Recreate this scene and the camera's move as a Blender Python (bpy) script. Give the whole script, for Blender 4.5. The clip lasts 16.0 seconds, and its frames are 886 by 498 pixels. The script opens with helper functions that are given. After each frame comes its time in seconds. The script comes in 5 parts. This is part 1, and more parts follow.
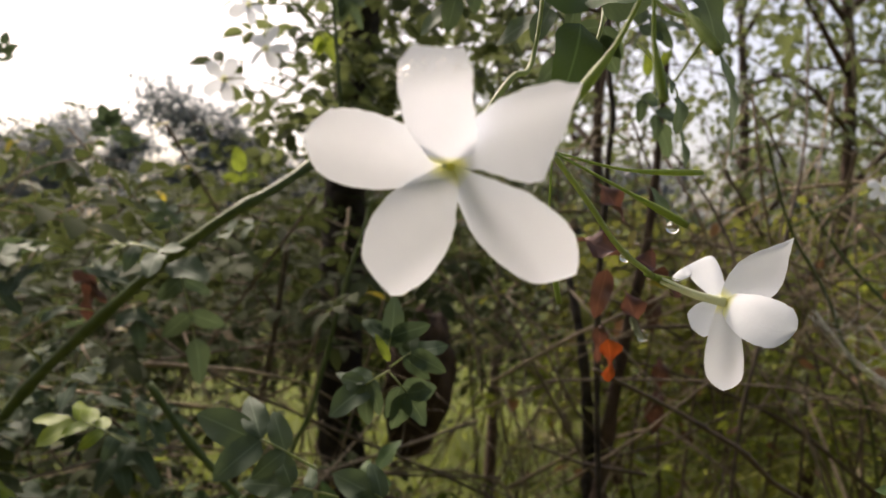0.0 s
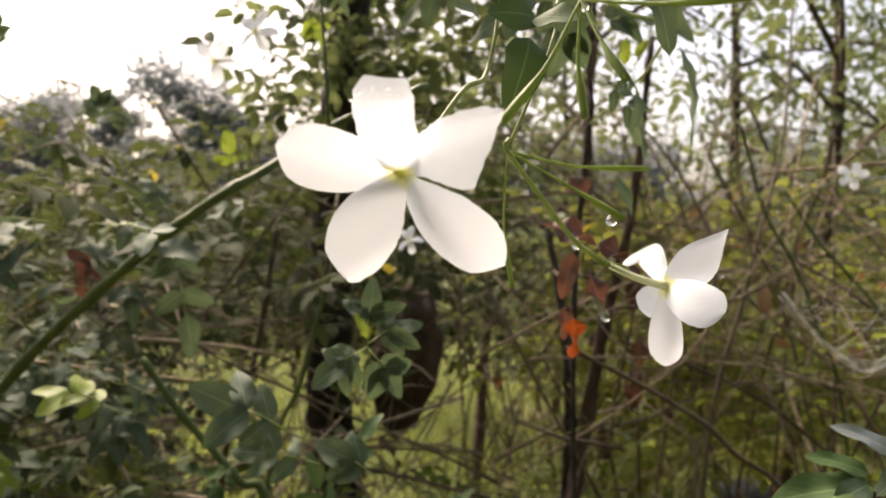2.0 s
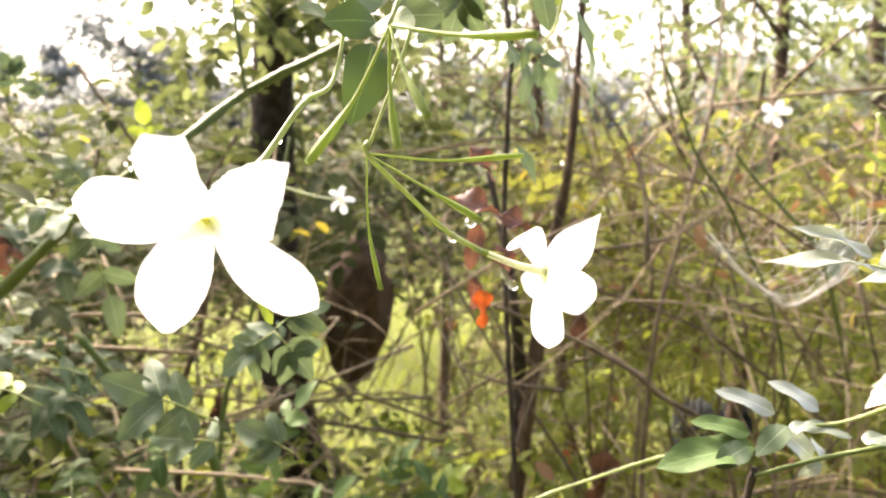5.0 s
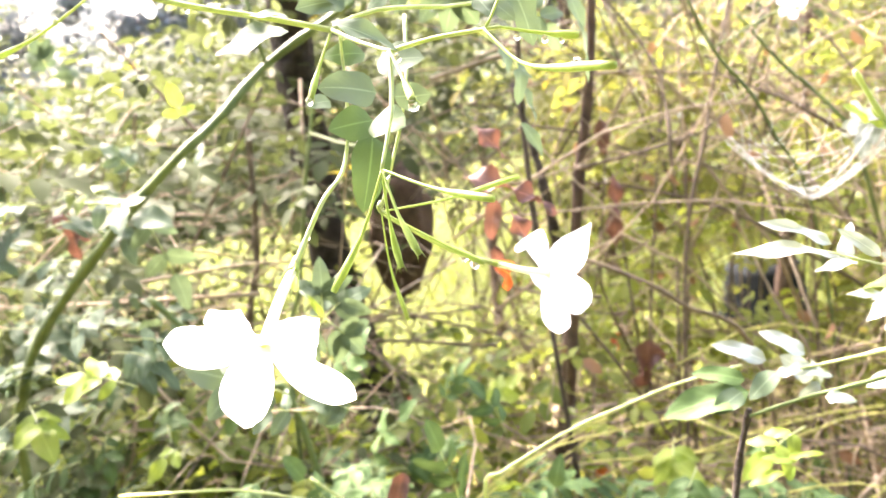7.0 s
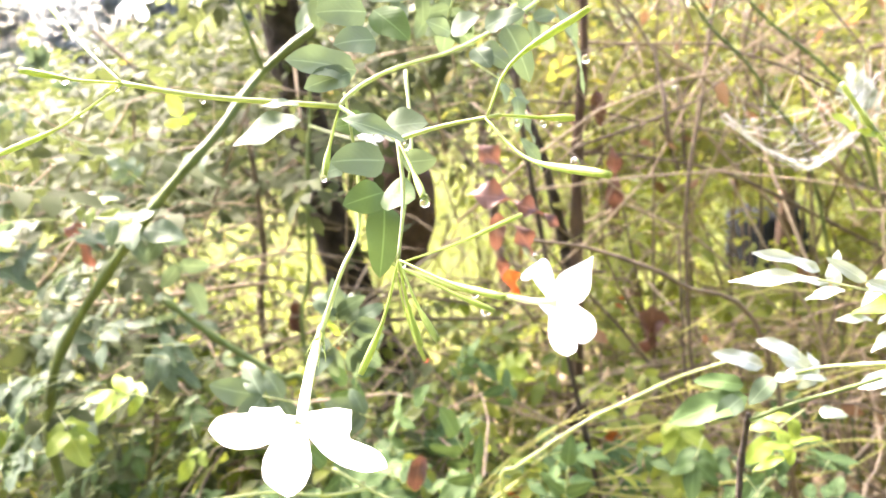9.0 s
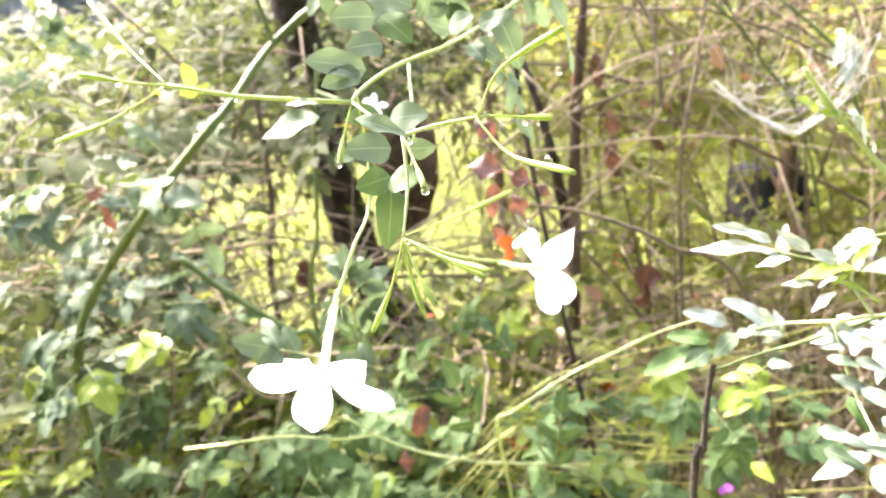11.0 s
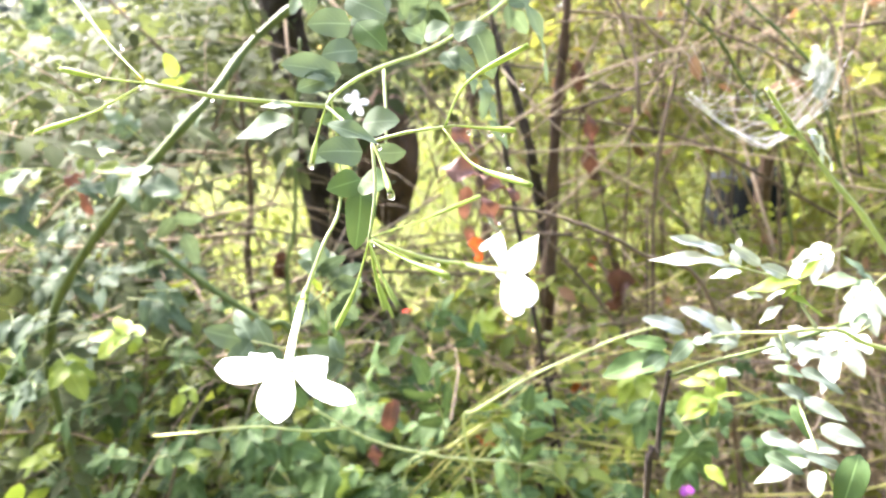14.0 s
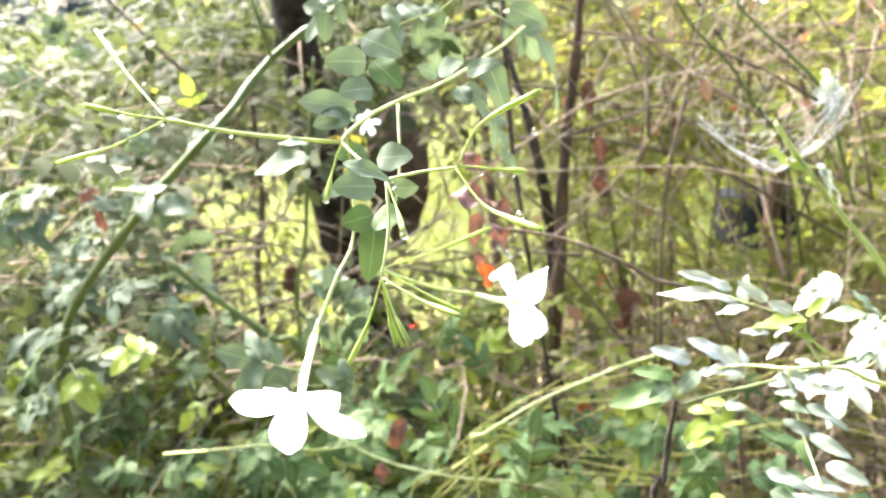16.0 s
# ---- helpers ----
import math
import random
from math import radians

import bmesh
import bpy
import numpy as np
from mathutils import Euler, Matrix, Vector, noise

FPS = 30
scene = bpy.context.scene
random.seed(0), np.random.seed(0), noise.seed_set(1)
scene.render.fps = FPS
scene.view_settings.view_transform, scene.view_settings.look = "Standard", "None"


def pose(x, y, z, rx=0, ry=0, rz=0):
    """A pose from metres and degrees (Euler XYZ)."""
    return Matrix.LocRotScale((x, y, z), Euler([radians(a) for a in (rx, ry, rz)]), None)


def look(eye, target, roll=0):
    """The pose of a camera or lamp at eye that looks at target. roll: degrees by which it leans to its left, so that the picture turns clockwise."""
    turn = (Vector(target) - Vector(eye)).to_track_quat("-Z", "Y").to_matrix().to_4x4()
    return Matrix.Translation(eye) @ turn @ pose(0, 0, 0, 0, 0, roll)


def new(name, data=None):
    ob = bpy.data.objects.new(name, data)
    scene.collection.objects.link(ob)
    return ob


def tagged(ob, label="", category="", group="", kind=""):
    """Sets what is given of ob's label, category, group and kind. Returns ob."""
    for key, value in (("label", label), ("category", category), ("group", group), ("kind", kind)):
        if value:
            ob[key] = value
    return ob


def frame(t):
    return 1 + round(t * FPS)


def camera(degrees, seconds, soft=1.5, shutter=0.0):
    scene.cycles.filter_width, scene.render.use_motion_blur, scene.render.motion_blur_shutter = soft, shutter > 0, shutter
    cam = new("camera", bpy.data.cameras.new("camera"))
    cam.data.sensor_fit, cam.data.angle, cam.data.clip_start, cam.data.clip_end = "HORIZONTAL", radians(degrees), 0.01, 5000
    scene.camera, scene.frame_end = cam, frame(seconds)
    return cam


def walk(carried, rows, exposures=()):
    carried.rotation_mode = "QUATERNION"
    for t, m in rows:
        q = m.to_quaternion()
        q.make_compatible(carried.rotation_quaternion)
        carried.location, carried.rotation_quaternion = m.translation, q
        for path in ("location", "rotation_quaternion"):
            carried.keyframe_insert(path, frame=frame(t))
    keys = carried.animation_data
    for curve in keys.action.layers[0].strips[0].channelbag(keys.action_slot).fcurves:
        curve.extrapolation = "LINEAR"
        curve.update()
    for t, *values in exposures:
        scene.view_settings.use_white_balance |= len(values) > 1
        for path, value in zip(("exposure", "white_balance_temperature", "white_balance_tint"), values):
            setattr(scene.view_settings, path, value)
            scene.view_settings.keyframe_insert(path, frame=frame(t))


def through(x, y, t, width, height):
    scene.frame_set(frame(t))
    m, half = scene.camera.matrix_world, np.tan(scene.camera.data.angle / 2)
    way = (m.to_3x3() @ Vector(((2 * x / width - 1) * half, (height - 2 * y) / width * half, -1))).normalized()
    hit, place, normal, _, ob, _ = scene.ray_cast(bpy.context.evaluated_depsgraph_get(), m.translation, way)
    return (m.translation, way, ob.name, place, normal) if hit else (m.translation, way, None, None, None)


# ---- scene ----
cam = camera(60.8, 16.0)
cam.data.dof.use_dof = True
cam.data.dof.focus_distance = 0.17
cam.data.dof.aperture_fstop = 25

# seconds, eye, yaw, pitch, roll (degrees)
PATH = [
    (0.0, (0.00366, -0.10425, 1.19919), 1.38, 1.03, 0.57),
    (0.5, (0.00485, -0.10661, 1.20206), 1.15, 0.74, 0.74),
    (1.0, (0.00673, -0.11179, 1.20382), 1.09, 0.46, 0.69),
    (1.5, (0.01187, -0.11970, 1.20390), 0.69, 0.23, 1.03),
    (2.0, (0.01099, -0.12347, 1.20162), 0.80, -0.63, 0.97),
    (2.5, (0.01317, -0.12872, 1.19972), 0.52, -1.09, 1.09),
    (3.0, (0.01525, -0.13249, 1.19906), 0.63, -1.72, 0.80),
    (3.5, (0.01758, -0.12998, 1.20081), 0.29, -0.92, 0.92),
    (4.0, (0.02082, -0.12113, 1.19758), 0.63, -0.92, 0.29),
    (4.5, (0.02968, -0.12124, 1.20180), -0.69, -2.52, -0.80),
    (4.7, (0.03215, -0.12053, 1.20822), -1.49, -3.72, -1.38),
    (6.8, (0.05153, -0.15023, 1.26090), 1.95, -13.58, -7.85),
    (7.0, (0.04884, -0.14909, 1.26430), 2.35, -13.98, -9.45),
    (7.5, (0.04963, -0.14665, 1.27513), 2.58, -13.64, -10.94),
    (8.0, (0.05168, -0.14379, 1.28490), 2.46, -14.21, -11.52),
    (8.5, (0.04973, -0.14626, 1.28722), 3.38, -16.50, -12.78),
    (9.0, (0.05182, -0.15427, 1.29501), 3.15, -17.25, -12.72),
    (9.5, (0.05138, -0.15675, 1.29668), 3.55, -18.56, -13.06),
    (10.0, (0.05434, -0.16600, 1.30230), 4.13, -19.71, -13.92),
    (12.5, (0.05887, -0.20684, 1.31992), 4.18, -20.86, -11.46),
    (13.0, (0.06127, -0.21068, 1.32242), 3.72, -20.68, -11.34),
    (13.5, (0.06194, -0.20234, 1.31778), 2.81, -21.08, -10.71),
    (14.0, (0.06269, -0.19349, 1.31608), 2.81, -21.20, -10.54),
    (14.5, (0.06610, -0.18620, 1.31728), 2.29, -20.40, -10.37),
    (15.0, (0.07071, -0.19045, 1.31883), 1.20, -20.34, -9.85),
    (15.5, (0.06804, -0.19473, 1.32284), 2.35, -20.34, -11.23),
    (16.0, (0.06326, -0.19487, 1.32522), 3.32, -20.28, -9.91),
]


def aim(eye, yaw, pitch, roll):
    a, b = radians(yaw), radians(pitch)
    way = Vector((-math.sin(a) * math.cos(b), math.cos(a) * math.cos(b), math.sin(b)))
    return look(eye, Vector(eye) + way, roll)


walk(cam, [(t, aim(e, a, b, c)) for t, e, a, b, c in PATH],
     exposures=[(0.0, 0.68, 6800, 17), (1.0, 0.80, 6900, 17), (2.0, 1.20, 7050, 18), (3.0, 1.32, 7100, 18), (3.5, 1.68, 7100, 18), (4.0, 1.80, 7100, 18), (4.7, 2.45, 7100, 18),
                (6.8, 3.86, 6550, 22), (9.0, 3.82, 6550, 22), (10.2, 3.76, 6500, 21), (12.5, 3.68, 6100, 19), (16.0, 3.50, 6050, 18)])

# ---- light ----
world = bpy.data.worlds.new("sky")
scene.world = world
world.use_nodes = True
wn = world.node_tree.nodes
sky = wn.new("ShaderNodeTexSky")
sky.sky_type = "NISHITA"
sky.sun_disc = False
sky.sun_elevation = radians(50)
sky.sun_rotation = radians(-34)
sky.air_density, sky.dust_density, sky.ozone_density = 1.0, 7.0, 0.8
wn["Background"].inputs["Strength"].default_value = 0.15
world.node_tree.links.new(sky.outputs[0], wn["Background"].inputs["Color"])

sun = new("sun", bpy.data.lights.new("sun", "SUN"))
sun.data.energy, sun.data.angle, sun.data.color = 2.7, radians(16), (1.0, 0.94, 0.82)
sun.matrix_world = look((0, 0, 0), (0.360, -0.533, -0.766))

# ---- materials ----


class Mat:
    """A node material with a few short-hands."""

    def __init__(self, name):
        self.m = bpy.data.materials.new(name)
        self.m.use_nodes = True
        self.t = self.m.node_tree
        self.b = self.t.nodes["Principled BSDF"]
        self.out = self.t.nodes["Material Output"]

    def node(self, kind, **values):
        n = self.t.nodes.new(kind)
        for k, v in values.items():
            n.inputs[k].default_value = v
        return n

    def link(self, a, b):
        self.t.links.new(a, b)

    def noise(self, scale, detail=4.0, rough=0.6, coord="Object"):
        c = self.t.nodes.new("ShaderNodeTexCoord")
        n = self.node("ShaderNodeTexNoise", Scale=scale, Detail=detail, Roughness=rough)
        self.link(c.outputs[coord], n.inputs["Vector"])
        return n.outputs["Fac"]

    def ramp(self, fac, stops):
        r = self.t.nodes.new("ShaderNodeValToRGB")
        e = r.color_ramp.elements
        while len(e) < len(stops):
            e.new(0.5)
        for el, (p, c) in zip(e, stops):
            el.position, el.color = p, (*c, 1.0)
        self.link(fac, r.inputs["Fac"])
        return r.outputs["Color"]

    def mix(self, fac, a, b, mode="MIX"):
        n = self.t.nodes.new("ShaderNodeMix")
        n.data_type, n.blend_type = "RGBA", mode
        for sock, v in ((n.inputs["Factor"], fac), (n.inputs[6], a), (n.inputs[7], b)):
            if isinstance(v, (int, float)):
                sock.default_value = v
            elif isinstance(v, tuple):
                sock.default_value = (*v, 1.0)
            else:
                self.link(v, sock)
        return n.outputs[2]

    def bump(self, height, strength, distance):
        n = self.node("ShaderNodeBump", Strength=strength, Distance=distance)
        self.link(height, n.inputs["Height"])
        self.link(n.outputs["Normal"], self.b.inputs["Normal"])
        return n.outputs["Normal"]

    def translucent(self, colour, amount):
        t = self.t.nodes.new("ShaderNodeBsdfTranslucent")
        if isinstance(colour, tuple):
            t.inputs["Color"].default_value = (*colour, 1)
        else:
            self.link(colour, t.inputs["Color"])
        m = self.t.nodes.new("ShaderNodeMixShader")
        m.inputs["Fac"].default_value = amount
        self.link(self.b.outputs[0], m.inputs[1])
        self.link(t.outputs[0], m.inputs[2])
        self.link(m.outputs[0], self.out.inputs["Surface"])
        return t


def leaf_material(name, dark, light, through, amount=0.35, rough=0.30, island=False, veins=True, spots=(0.12, 0.07, 0.03), spot_at=0.72, coat=0.0, gloss=0.6):
    k = Mat(name)
    if island:
        rnd = k.t.nodes.new("ShaderNodeNewGeometry").outputs["Random Per Island"]
    else:
        rnd = k.t.nodes.new("ShaderNodeObjectInfo").outputs["Random"]
    base = k.mix(rnd, dark, light)
    patch = k.noise(90.0, 3.0)
    base = k.mix(k.ramp(patch, [(0.35, (0, 0, 0)), (0.75, (0.45, 0.45, 0.45))]), base, light)
    worn = k.noise(330.0, 2.0)
    base = k.mix(k.ramp(worn, [(spot_at, (0, 0, 0)), (spot_at + 0.06, (1, 1, 1))]), base, spots)
    if veins:
        uv = k.t.nodes.new("ShaderNodeTexCoord")
        sep = k.t.nodes.new("ShaderNodeSeparateXYZ")
        k.link(uv.outputs["UV"], sep.inputs[0])
        off = k.node("ShaderNodeMath")
        off.operation = "SUBTRACT"
        k.link(sep.outputs["X"], off.inputs[0])
        off.inputs[1].default_value = 0.5
        ab = k.t.nodes.new("ShaderNodeMath")
        ab.operation = "ABSOLUTE"
        k.link(off.outputs[0], ab.inputs[0])
        rib = k.ramp(ab.outputs[0], [(0.012, (0.6, 0.6, 0.6)), (0.04, (0, 0, 0))])
        base = k.mix(rib, base, tuple(min(1, c * 1.7 + 0.02) for c in light))
        slant = k.node("ShaderNodeMath")
        slant.operation = "MULTIPLY_ADD"
        k.link(ab.outputs[0], slant.inputs[0])
        slant.inputs[1].default_value = -0.7
        k.link(sep.outputs["Y"], slant.inputs[2])
        wave = k.node("ShaderNodeMath")
        wave.operation = "PINGPONG"
        k.link(slant.outputs[0], wave.inputs[0])
        wave.inputs[1].default_value = 0.065
        k.bump(wave.outputs[0], 0.22, 0.002)
    else:
        k.bump(patch, 0.3, 0.002)
    k.link(base, k.b.inputs["Base Color"])
    k.b.inputs["Roughness"].default_value = rough
    k.b.inputs["Specular IOR Level"].default_value = gloss
    k.b.inputs["Coat Weight"].default_value = coat
    k.b.inputs["Coat Roughness"].default_value = 0.18
    k.translucent(k.mix(0.75, base, through), amount)
    return k.m


JASMINE = leaf_material("jasmine_leaf", (0.042, 0.068, 0.036), (0.106, 0.144, 0.088), (0.17, 0.24, 0.10), 0.22, rough=0.60, gloss=0.16)
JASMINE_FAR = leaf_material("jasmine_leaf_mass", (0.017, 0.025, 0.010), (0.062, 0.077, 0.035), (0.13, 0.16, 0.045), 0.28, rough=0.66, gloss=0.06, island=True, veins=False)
GREEN = leaf_material("green_leaf", (0.032, 0.064, 0.018), (0.080, 0.132, 0.042), (0.12, 0.19, 0.05), 0.14, rough=0.58, gloss=0.18)
LOW_GREEN = leaf_material("green_leaf_mass", (0.038, 0.064, 0.010), (0.104, 0.142, 0.026), (0.25, 0.34, 0.035), 0.40, rough=0.5, gloss=0.25, island=True, veins=False)
# under the wet coat the base is lightened too, as painted sheen
DEWY_SHEEN = leaf_material("dewy_sheen_leaf", (0.082, 0.108, 0.080), (0.165, 0.200, 0.150), (0.24, 0.31, 0.17), 0.28, 0.42, coat=0.35, gloss=0.35)
WET_SHEEN = leaf_material("wet_sheen_leaf", (0.130, 0.155, 0.125), (0.270, 0.300, 0.245), (0.32, 0.38, 0.25), 0.32, 0.34, coat=1.0, gloss=0.8)
YOUNG = leaf_material("young_leaf", (0.090, 0.150, 0.022), (0.170, 0.225, 0.032), (0.36, 0.45, 0.055), 0.42, rough=0.5, gloss=0.22)
DEAD = leaf_material("dead_leaf", (0.060, 0.024, 0.018), (0.140, 0.072, 0.054), (0.18, 0.070, 0.042), 0.22, 0.6)
ORANGE = leaf_material("orange_leaf", (0.357, 0.076, 0.017), (0.468, 0.128, 0.025), (0.468, 0.068, 0.013), 0.3, 0.5)
DEAD_FAR = leaf_material("dead_leaf_mass", (0.112, 0.048, 0.024), (0.272, 0.160, 0.080), (0.32, 0.17, 0.075), 0.3, 0.65, island=True, veins=False)
LITTER = leaf_material("fallen_leaf", (0.170, 0.119, 0.068), (0.425, 0.357, 0.238), (0.383, 0.297, 0.170), 0.15, 0.7, island=True, veins=False, gloss=0.3)
OLIVE_FAR = leaf_material("olive_leaf_mass", (0.036, 0.043, 0.009), (0.128, 0.136, 0.036), (0.36, 0.38, 0.068), 0.46, rough=0.6, gloss=0.1, island=True, veins=False)
TREE_LEAF = leaf_material("tree_leaf", (0.027, 0.047, 0.017), (0.086, 0.117, 0.035), (0.26, 0.30, 0.11), 0.38, 0.5, gloss=0.3, island=True, veins=False)
# distance haze is put into this leaf colour: paler, bluer grey
HAZED_FAR_LEAF = leaf_material("far_tree_haze_leaf", (0.105, 0.120, 0.124), (0.170, 0.190, 0.192), (0.29, 0.315, 0.318), 0.42, 0.6, island=True, veins=False)
# young leaf green, brightened so that sunlight on it is partly colour
YOUNG_LIT_FAR = leaf_material("fresh_lit_leaf_mass", (0.078, 0.108, 0.020), (0.175, 0.210, 0.038), (0.40, 0.47, 0.065), 0.52, 0.45, gloss=0.3, island=True, veins=False)
YELLOW_FAR = leaf_material("yellowing_leaf_mass", (0.150, 0.150, 0.022), (0.315, 0.247, 0.038), (0.525, 0.413, 0.045), 0.4, 0.5, island=True, veins=False)


def petal_material():
    k = Mat("petal")
    n = k.noise(260.0, 3.0)
    white = k.mix(k.ramp(n, [(0.3, (0, 0, 0)), (0.8, (1, 1, 1))]), (0.79, 0.83, 0.89), (0.83, 0.87, 0.92))
    along = k.node("ShaderNodeSeparateXYZ")
    k.link(k.node("ShaderNodeTexCoord").outputs["UV"], along.inputs[0])
    root = k.ramp(along.outputs["Y"], [(0.02, (0, 0, 0)), (0.115, (1, 1, 1))])
    k.link(k.mix(root, (0.84, 0.85, 0.40), white), k.b.inputs["Base Color"])
    k.b.inputs["Roughness"].default_value = 0.55
    nrm = k.bump(k.noise(500.0, 3.0), 0.10, 0.0006)
    lit = k.translucent((0.84, 0.87, 0.93), 0.36)
    k.link(nrm, lit.inputs["Normal"])
    k.link(k.mix(root, (0.92, 0.90, 0.42), (0.84, 0.87, 0.93)), lit.inputs["Color"])
    return k.m


def plain(name, dark, light, scale, rough, bump=0.3, distance=0.002, amount=0.0, through=None, detail=5.0, gloss=0.22):
    k = Mat(name)
    n = k.noise(scale, detail)
    base = k.mix(k.ramp(n, [(0.3, (0, 0, 0)), (0.7, (1, 1, 1))]), dark, light)
    rnd = k.t.nodes.new("ShaderNodeNewGeometry").outputs["Random Per Island"]
    base = k.mix(k.ramp(rnd, [(0.0, (0, 0, 0)), (1.0, (0.5, 0.5, 0.5))]), base, tuple(c * 0.6 for c in dark))
    k.link(base, k.b.inputs["Base Color"])
    k.b.inputs["Roughness"].default_value = rough
    k.b.inputs["Specular IOR Level"].default_value = gloss
    k.bump(n, bump, distance)
    if amount:
        k.translucent(through or light, amount)
    return k.m


PETAL = petal_material()
THROAT = plain("throat", (0.86, 0.84, 0.16), (0.92, 0.90, 0.30), 900.0, 0.6, amount=0.5)
TUBE = plain("corolla_tube", (0.62, 0.68, 0.42), (0.80, 0.82, 0.66), 300.0, 0.5, amount=0.3)
BUD = plain("green_bud", (0.170, 0.238, 0.051), (0.306, 0.383, 0.111), 260.0, 0.45, amount=0.35, through=(0.44, 0.54, 0.17))
GREEN_STEM = plain("green_stem", (0.075, 0.108, 0.034), (0.160, 0.205, 0.070), 60.0, 0.5, 0.4)
TENDER_STEM = plain("tender_stem", (0.23, 0.27, 0.13), (0.38, 0.42, 0.24), 120.0, 0.5, amount=0.3, through=(0.5, 0.6, 0.2))
SHOOT = plain("yellow_green_shoot", (0.26, 0.27, 0.06), (0.46, 0.44, 0.15), 120.0, 0.5, amount=0.15)
BARK = plain("dark_bark", (0.016, 0.012, 0.010), (0.112, 0.090, 0.074), 55.0, 0.85, 0.9, 0.01)
BROWN_BARK = plain("brown_bark", (0.050, 0.032, 0.024), (0.150, 0.098, 0.070), 45.0, 0.8, 0.7, 0.006)
CANE = plain("brown_cane", (0.068, 0.050, 0.034), (0.200, 0.152, 0.104), 80.0, 0.7, 0.6, 0.003)
DRY_TWIG = plain("dry_twig", (0.164, 0.123, 0.082), (0.410, 0.328, 0.230), 70.0, 0.75, 0.5, 0.002)
BLACK_TUB = plain("black_plastic", (0.006, 0.007, 0.008), (0.014, 0.017, 0.019), 20.0, 0.8, 0.3, 0.003, gloss=0.05)
RED_PETAL = plain("red_petal", (0.65, 0.03, 0.02), (0.85, 0.07, 0.03), 200.0, 0.5, amount=0.35)
PURPLE_PETAL = plain("purple_petal", (0.35, 0.06, 0.42), (0.55, 0.16, 0.60), 200.0, 0.5, amount=0.35)
WEB = plain("web_thread", (0.75, 0.75, 0.73), (0.9, 0.9, 0.9), 100.0, 0.35)
GRASS = plain("grass_blade", (0.056, 0.072, 0.017), (0.112, 0.130, 0.044), 2.0, 0.55, amount=0.45, through=(0.26, 0.30, 0.045), gloss=0.05)


def water_material():
    k = Mat("water")
    k.b.inputs["Base Color"].default_value = (1, 1, 1, 1)
    k.b.inputs["Roughness"].default_value = 0.02
    k.b.inputs["Transmission Weight"].default_value = 1.0
    k.b.inputs["IOR"].default_value = 1.33
    return k.m


WATER = water_material()


def ground_material():
    k = Mat("lawn_ground")
    big = k.noise(0.55, 5.0)
    fine = k.noise(28.0, 6.0, 0.7)
    green = k.mix(fine, (0.056, 0.071, 0.016), (0.120, 0.136, 0.044))
    soil = k.mix(fine, (0.13, 0.10, 0.06), (0.35, 0.28, 0.18))
    base_in = k.t.nodes.new("ShaderNodeTexCoord")
    mid = k.t.nodes.new("ShaderNodeVectorMath")
    mid.operation = "DISTANCE"
    k.link(base_in.outputs["Object"], mid.inputs[0])
    mid.inputs[1].default_value = (0.25, 0.7, 0.0)
    wob = k.node("ShaderNodeMath")
    wob.operation = "MULTIPLY_ADD"
    k.link(k.noise(2.2, 3.0), wob.inputs[0])
    wob.inputs[1].default_value = 1.1
    k.link(mid.outputs["Value"], wob.inputs[2])
    far = k.node("ShaderNodeMapRange")
    k.link(wob.outputs[0], far.inputs["Value"])
    far.inputs["From Min"].default_value, far.inputs["From Max"].default_value = 2.0, 2.5
    base = k.mix(k.ramp(big, [(0.58, (0, 0, 0)), (0.66, (1, 1, 1))]), green, soil)
    base = k.mix(far.outputs[0], k.mix(fine, (0.07, 0.052, 0.032), (0.26, 0.20, 0.12)), base)
    k.link(base, k.b.inputs["Base Color"])
    k.b.inputs["Roughness"].default_value = 0.95
    k.b.inputs["Specular IOR Level"].default_value = 0.05
    k.bump(fine, 0.8, 0.03)
    return k.m


GROUND = ground_material()

# ---- mesh helpers ----


def part(name, bm, material, parent=None, label="", smooth=True):
    me = bpy.data.meshes.new(name)
    bm.to_mesh(me)
    bm.free()
    if smooth:
        me.shade_smooth()
    me.materials.append(material)
    ob = new(name, me)
    if parent is not None:
        ob.parent = parent
    if label:
        ob["label"] = label
    return ob


def thing(name, label, category, group="", kind=""):
    return tagged(new(name), label, category, group, kind)


def curve_points(ctrl, n):
    """A smooth line of n points through the control points."""
    c = [Vector(p) for p in ctrl]
    if len(c) == 2:
        return [c[0].lerp(c[1], i / (n - 1)) for i in range(n)]
    c = [c[0] * 2 - c[1], *c, c[-1] * 2 - c[-2]]
    m = len(c) - 3
    out = []
    for i in range(n):
        s = i / (n - 1) * m
        k = min(int(s), m - 1)
        t = s - k
        p0, p1, p2, p3 = c[k:k + 4]
        out.append(0.5 * ((2 * p1) + (p2 - p0) * t + (2 * p0 - 5 * p1 + 4 * p2 - p3) * t * t + (3 * p1 - p0 - 3 * p2 + p3) * t * t * t))
    return out


